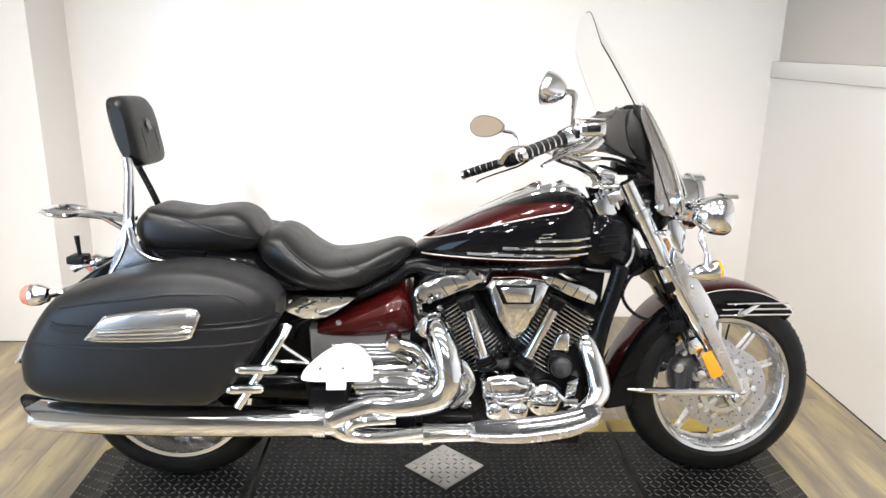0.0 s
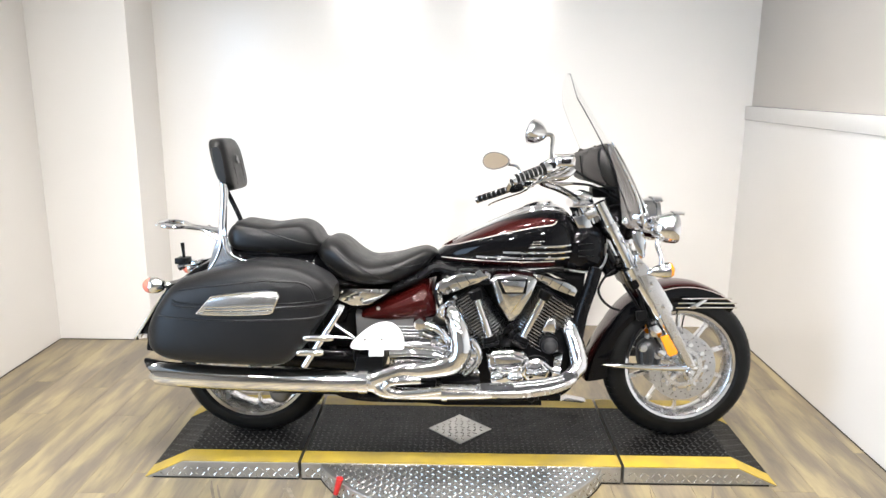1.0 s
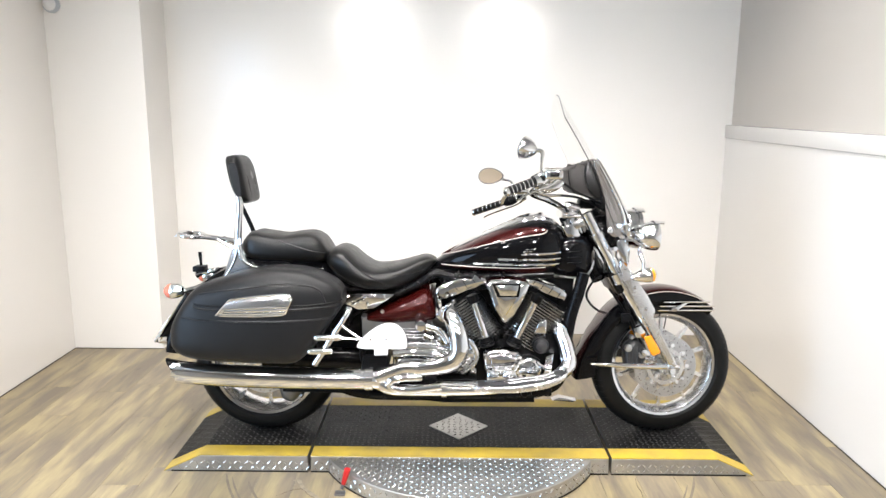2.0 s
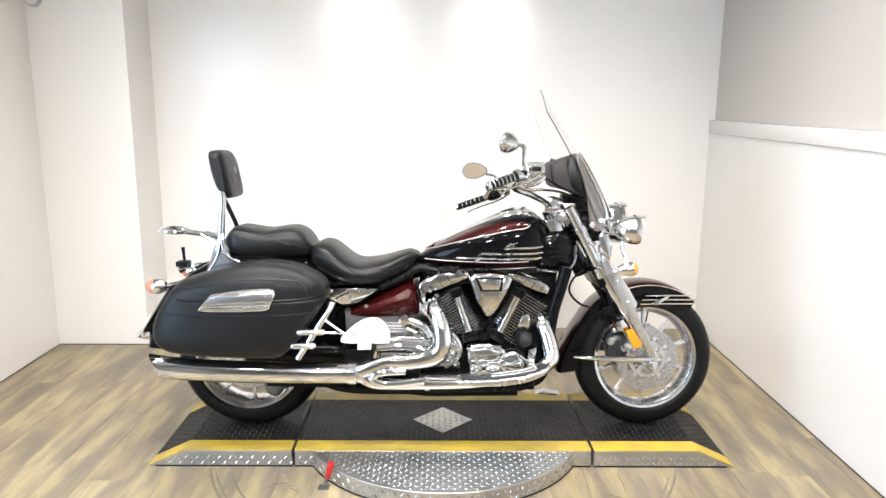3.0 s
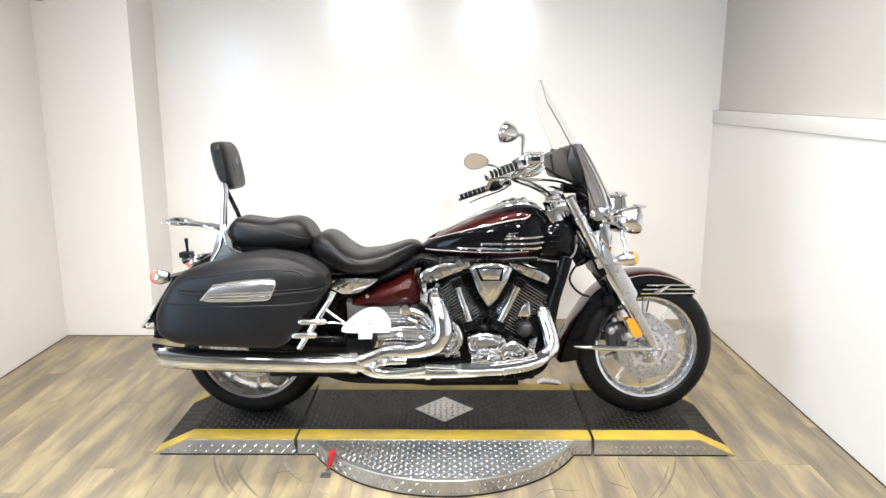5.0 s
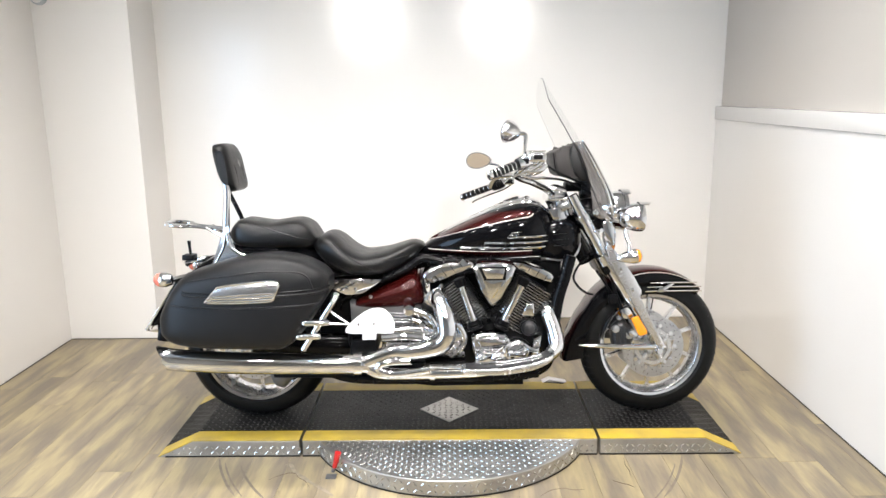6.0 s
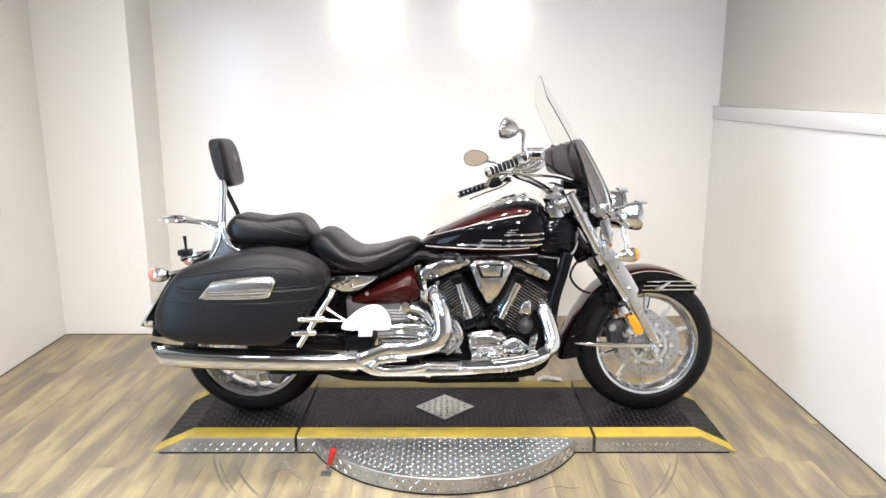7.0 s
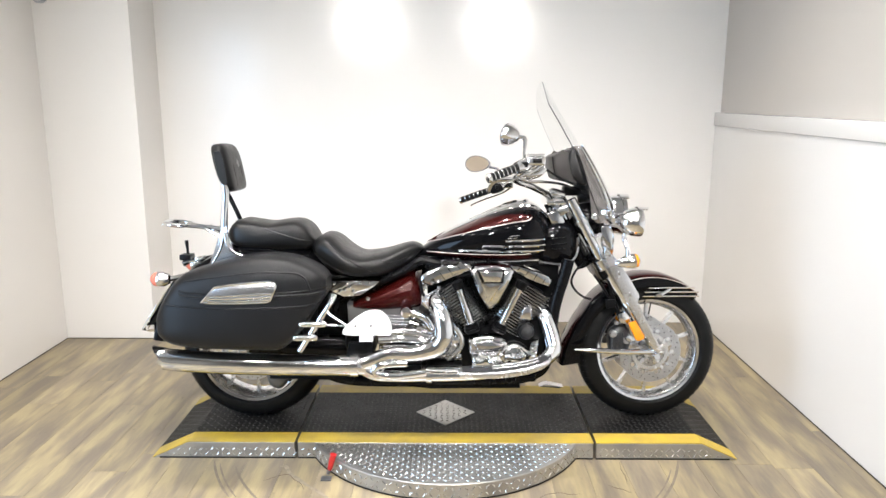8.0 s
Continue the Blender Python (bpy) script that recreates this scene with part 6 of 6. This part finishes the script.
for px, r, m in (((0.285, -0.2, 0.322), 0.055, CHROME), ((0.337, -0.18, 0.418), 0.034, CALIPER)):
    rc = on_bike("round_cover", lathe([(-0.1, r), (0.0, r), (0.012, r * 0.93), (0.02, r * 0.78), (0.022, r * 0.7), (0.026, r * 0.66), (0.03, r * 0.3), (0.031, 0.002)], px, (0, -1, 0), 32), m, "round polished engine cover")
    part("rim", lathe([(-0.006, r * 1.0), (-0.006, r * 1.1), (0.006, r * 1.1), (0.008, r * 1.0)], px, (0, -1, 0), 32), ENGINE_BLACK, rc)
on_bike("horn_cover", slab([(0.303, 0.469), (0.326, 0.521), (0.358, 0.526), (0.359, 0.466)], -0.19, -0.12, 0.008, 3), CHROME)
on_bike("regulator", slab([(0.355, 0.375), (0.39, 0.392), (0.382, 0.307), (0.345, 0.294)], -0.2, -0.1, 0.008), CHROME)
for pts, r in (([(-0.161, -0.24, 0.51), (-0.113, -0.24, 0.501), (-0.074, -0.24, 0.48), (-0.052, -0.24, 0.44)], 0.017), ([(-0.144, -0.22, 0.468), (-0.091, -0.22, 0.451), (0.013, -0.22, 0.451), (0.055, -0.22, 0.425), (0.069, -0.22, 0.38), (0.05, -0.22, 0.34), (0.013, -0.22, 0.308)], 0.014), ([(-0.214, -0.28, 0.436), (-0.135, -0.28, 0.431), (-0.055, -0.28, 0.422)], 0.012), ([(-0.263, -0.29, 0.406), (-0.18, -0.29, 0.411), (-0.089, -0.29, 0.402), (-0.037, -0.29, 0.388)], 0.018), ([(-0.246, -0.28, 0.38), (-0.169, -0.28, 0.382), (-0.078, -0.28, 0.375)], 0.014)):
    on_bike("linkage_pipe", tube(pts, r, 14, 5), CHROME)
for p, r in (((-0.156, -0.25, 0.512), 0.024), ((0.036, -0.24, 0.393), 0.022), ((-0.252, -0.24, 0.392), 0.022), ((0.055, -0.22, 0.321), 0.018), ((-0.101, -0.26, 0.445), 0.016)):
    on_bike("engine_boss", lathe([(-0.05, r), (0, r), (0.008, r * 0.85), (0.01, r * 0.4)], p, (0, -1, 0), 20), CHROME)
on_bike("gear_case", slab([(-0.22, 0.434), (-0.092, 0.446), (0.013, 0.411), (0.065, 0.363), (0.037, 0.295), (-0.057, 0.314), (-0.197, 0.333), (-0.272, 0.343), (-0.267, 0.398)], -0.225, -0.1, 0.016, 3), SATIN_CHROME, "polished gearbox cover")
on_bike("black_box", slab([(-0.379, 0.409), (-0.285, 0.41), (-0.281, 0.357), (-0.338, 0.333), (-0.389, 0.357)], -0.33, -0.1, 0.008), ENGINE_BLACK)
for pts, r in (([(-0.098, -0.2, 0.635), (-0.092, -0.2, 0.588), (-0.075, -0.2, 0.553)], 0.006), ([(0.024, -0.15, 0.59), (0.065, -0.15, 0.531), (0.098, -0.15, 0.47)], 0.004), ([(0.284, -0.15, 0.495), (0.269, -0.15, 0.435), (0.281, -0.15, 0.398)], 0.007), ([(-0.406, -0.2, 0.433), (-0.398, -0.2, 0.373), (-0.338, -0.2, 0.338), (-0.197, -0.2, 0.333)], 0.006), ([(-0.223, -0.16, 0.399), (-0.341, -0.16, 0.423), (-0.435, -0.16, 0.435)], 0.006), ([(-0.092, -0.19, 0.275), (0.014, -0.19, 0.27), (0.072, -0.19, 0.273)], 0.012)):
    on_bike("cable", tube(pts, r, 8, 4), DARK_PLASTIC)
on_bike("lower_shield", slab([(-0.074, 0.296), (0.071, 0.296), (0.071, 0.282), (-0.074, 0.277)], -0.26, -0.1, 0.003), ENGINE_BLACK)

# ---- the red-handled lock lever by the turntable ----
lv = thing("lock_lever", "small steel foot lever with a red grip beside the turntable", "lever")
part("foot", slab([(-0.478, 0.0), (-0.438, 0.0), (-0.438, 0.006), (-0.478, 0.006)], -0.47, -0.435, 0.002), GREY_CAST, lv)
part("stem", tube([(-0.453, -0.44, 0.016), (-0.443, -0.44, 0.043)], 0.007, 8, 2), GREY_CAST, lv)
part("grip", tube([(-0.446, -0.44, 0.035), (-0.438, -0.44, 0.064), (-0.429, -0.44, 0.098)], [0.009, 0.011, 0.0125], 12, 3), RED_GRIP, lv, "red rubber grip")

# ---- small hardware ----
def bolt(p, r, name="bolt", material=CHROME, axis=(0, -1, 0)):
    on_bike(name, lathe([(-0.004, r), (0.004, r), (0.0075, r * 0.72), (0.009, 0.001)], p, axis, 12), material)


for p in [(-0.456, -0.188, 0.618), (-0.4, -0.188, 0.62), (-0.345, -0.188, 0.621), (-0.308, -0.188, 0.623), (-0.429, -0.188, 0.587), (-0.378, -0.188, 0.587)]:
    bolt(p, 0.006)
for p in [(0.173, -0.17, 0.471), (0.192, -0.17, 0.451), (0.213, -0.17, 0.471), (0.191, -0.17, 0.485), (0.154, -0.17, 0.446), (0.229, -0.17, 0.447)]:
    bolt(p, 0.012, "tappet_nut", ENGINE_BLACK)
for p in [(0.103, -0.24, 0.394), (0.239, -0.24, 0.391), (0.126, -0.24, 0.296), (0.204, -0.24, 0.295)]:
    bolt(p, 0.006)
for p in [(-0.083, -0.2, 0.602), (-0.054, -0.2, 0.624), (-0.024, -0.2, 0.602)]:
    bolt(p, 0.009)
emblem = slab([(0.018 * math.cos(a) * (1 if k % 2 else 0.55), 0.022 * math.sin(a) * (1 if k % 2 else 0.55)) for k, a in enumerate(2 * math.pi * i / 10 for i in range(10))], -0.001, 0.001, 0.0)
em = part("embroidered_emblem", emblem, GREY_CAST, back, "small stitched grey emblem")
em.matrix_basis = pose(-0.887, 0.0, 1.105, 0, 0, 90) @ pose(0, 0, 0, -13, 0, 0)
on_bike("brake_pedal", tube([(0.305, -0.3, 0.382), (0.33, -0.3, 0.361), (0.362, -0.3, 0.355)], [0.006, 0.008, 0.014], 10, 4), CHROME, "chrome brake pedal")
on_bike("lower_clamp", lathe([(-0.012, 0.024), (-0.01, 0.029), (0.01, 0.029), (0.012, 0.024)], (-0.061, -0.33, 0.274), (1, 0, 0), 20), CHROME)

# ---- torn seams in the floor covering ----
CRACKS = (
    ((0.337, -0.6), (0.38, -0.56), (0.434, -0.545), (0.47, -0.556), (0.514, -0.552)),
    ((-0.7, -0.47), (-0.65, -0.43), (-0.61, -0.42), (-0.58, -0.46), (-0.553, -0.483), (-0.53, -0.53)),
    ((0.714, -0.31), (0.706, -0.37), (0.71, -0.42), (0.703, -0.474)),
    ((0.631, -0.49), (0.66, -0.512), (0.68, -0.52), (0.703, -0.544)),
)
for line in CRACKS:
    bm = tube([(x, y, -0.0002) for x, y in line], [0.0006] + [0.0014] * (len(line) - 2) + [0.0005], 6, 6)
    tagged(part("floor_tear", bm, mat("dark_tear", (0.13, 0.1, 0.07), 0.8), None), "thin dark torn seam in the vinyl floor", "floor tear", kind="structure")


# ---- scuffs worn into the floor by the turning platform ----
SCUFF_DARK = mat("grey_scuff", (0.205, 0.168, 0.126), 0.5, spot=0.3, scale=30)
SCUFF_PALE = mat("pale_worn_vinyl", (0.32, 0.268, 0.2), 0.5, spot=0.35, scale=40)


def ribbon(line, widths, material, label):
    """A thin worn strip along a line on the floor."""
    bm = bmesh.new()
    pts = spline([(x, y, w) for (x, y), w in zip(line, widths)], 6)
    loops = []
    for i, p in enumerate(pts):
        way = pts[min(i + 1, len(pts) - 1)] - pts[max(i - 1, 0)]
        side = Vector((-way[1], way[0], 0)).normalized() * float(p[2])
        c = Vector((p[0], p[1], 0.0002))
        loops.append([c + side, c - side, c - side + Vector((0, 0, 0.0004)), c + side + Vector((0, 0, 0.0004))])
    rings(bm, loops)
    tagged(part("floor_scuff", bm, material, None, smooth=0), label, "floor scuff", kind="structure")


for radius, start, end, wide in ((0.993, 198, 216, 0.005), (0.972, 200, 217, 0.0035), (0.916, 203, 222, 0.005), (0.995, 322, 343, 0.005), (0.972, 318, 338, 0.003)):
    turns = [radians(start + (end - start) * k / 6) for k in range(7)]
    ribbon([(TC[0] + radius * math.cos(a), radius * math.sin(a)) for a in turns], [0.001] + [wide] * 5 + [0.001], SCUFF_DARK, "faint curved grey scuff on the vinyl floor")
ribbon([(-0.659, -0.356), (-0.636, -0.356), (-0.609, -0.409), (-0.561, -0.461), (-0.52, -0.502), (-0.476, -0.542), (-0.43, -0.589)], [0.002, 0.008, 0.007, 0.009, 0.006, 0.008, 0.005], SCUFF_PALE, "pale scraped strip in the vinyl floor")


# ---- the floor's planks, last ----
floor_planks()
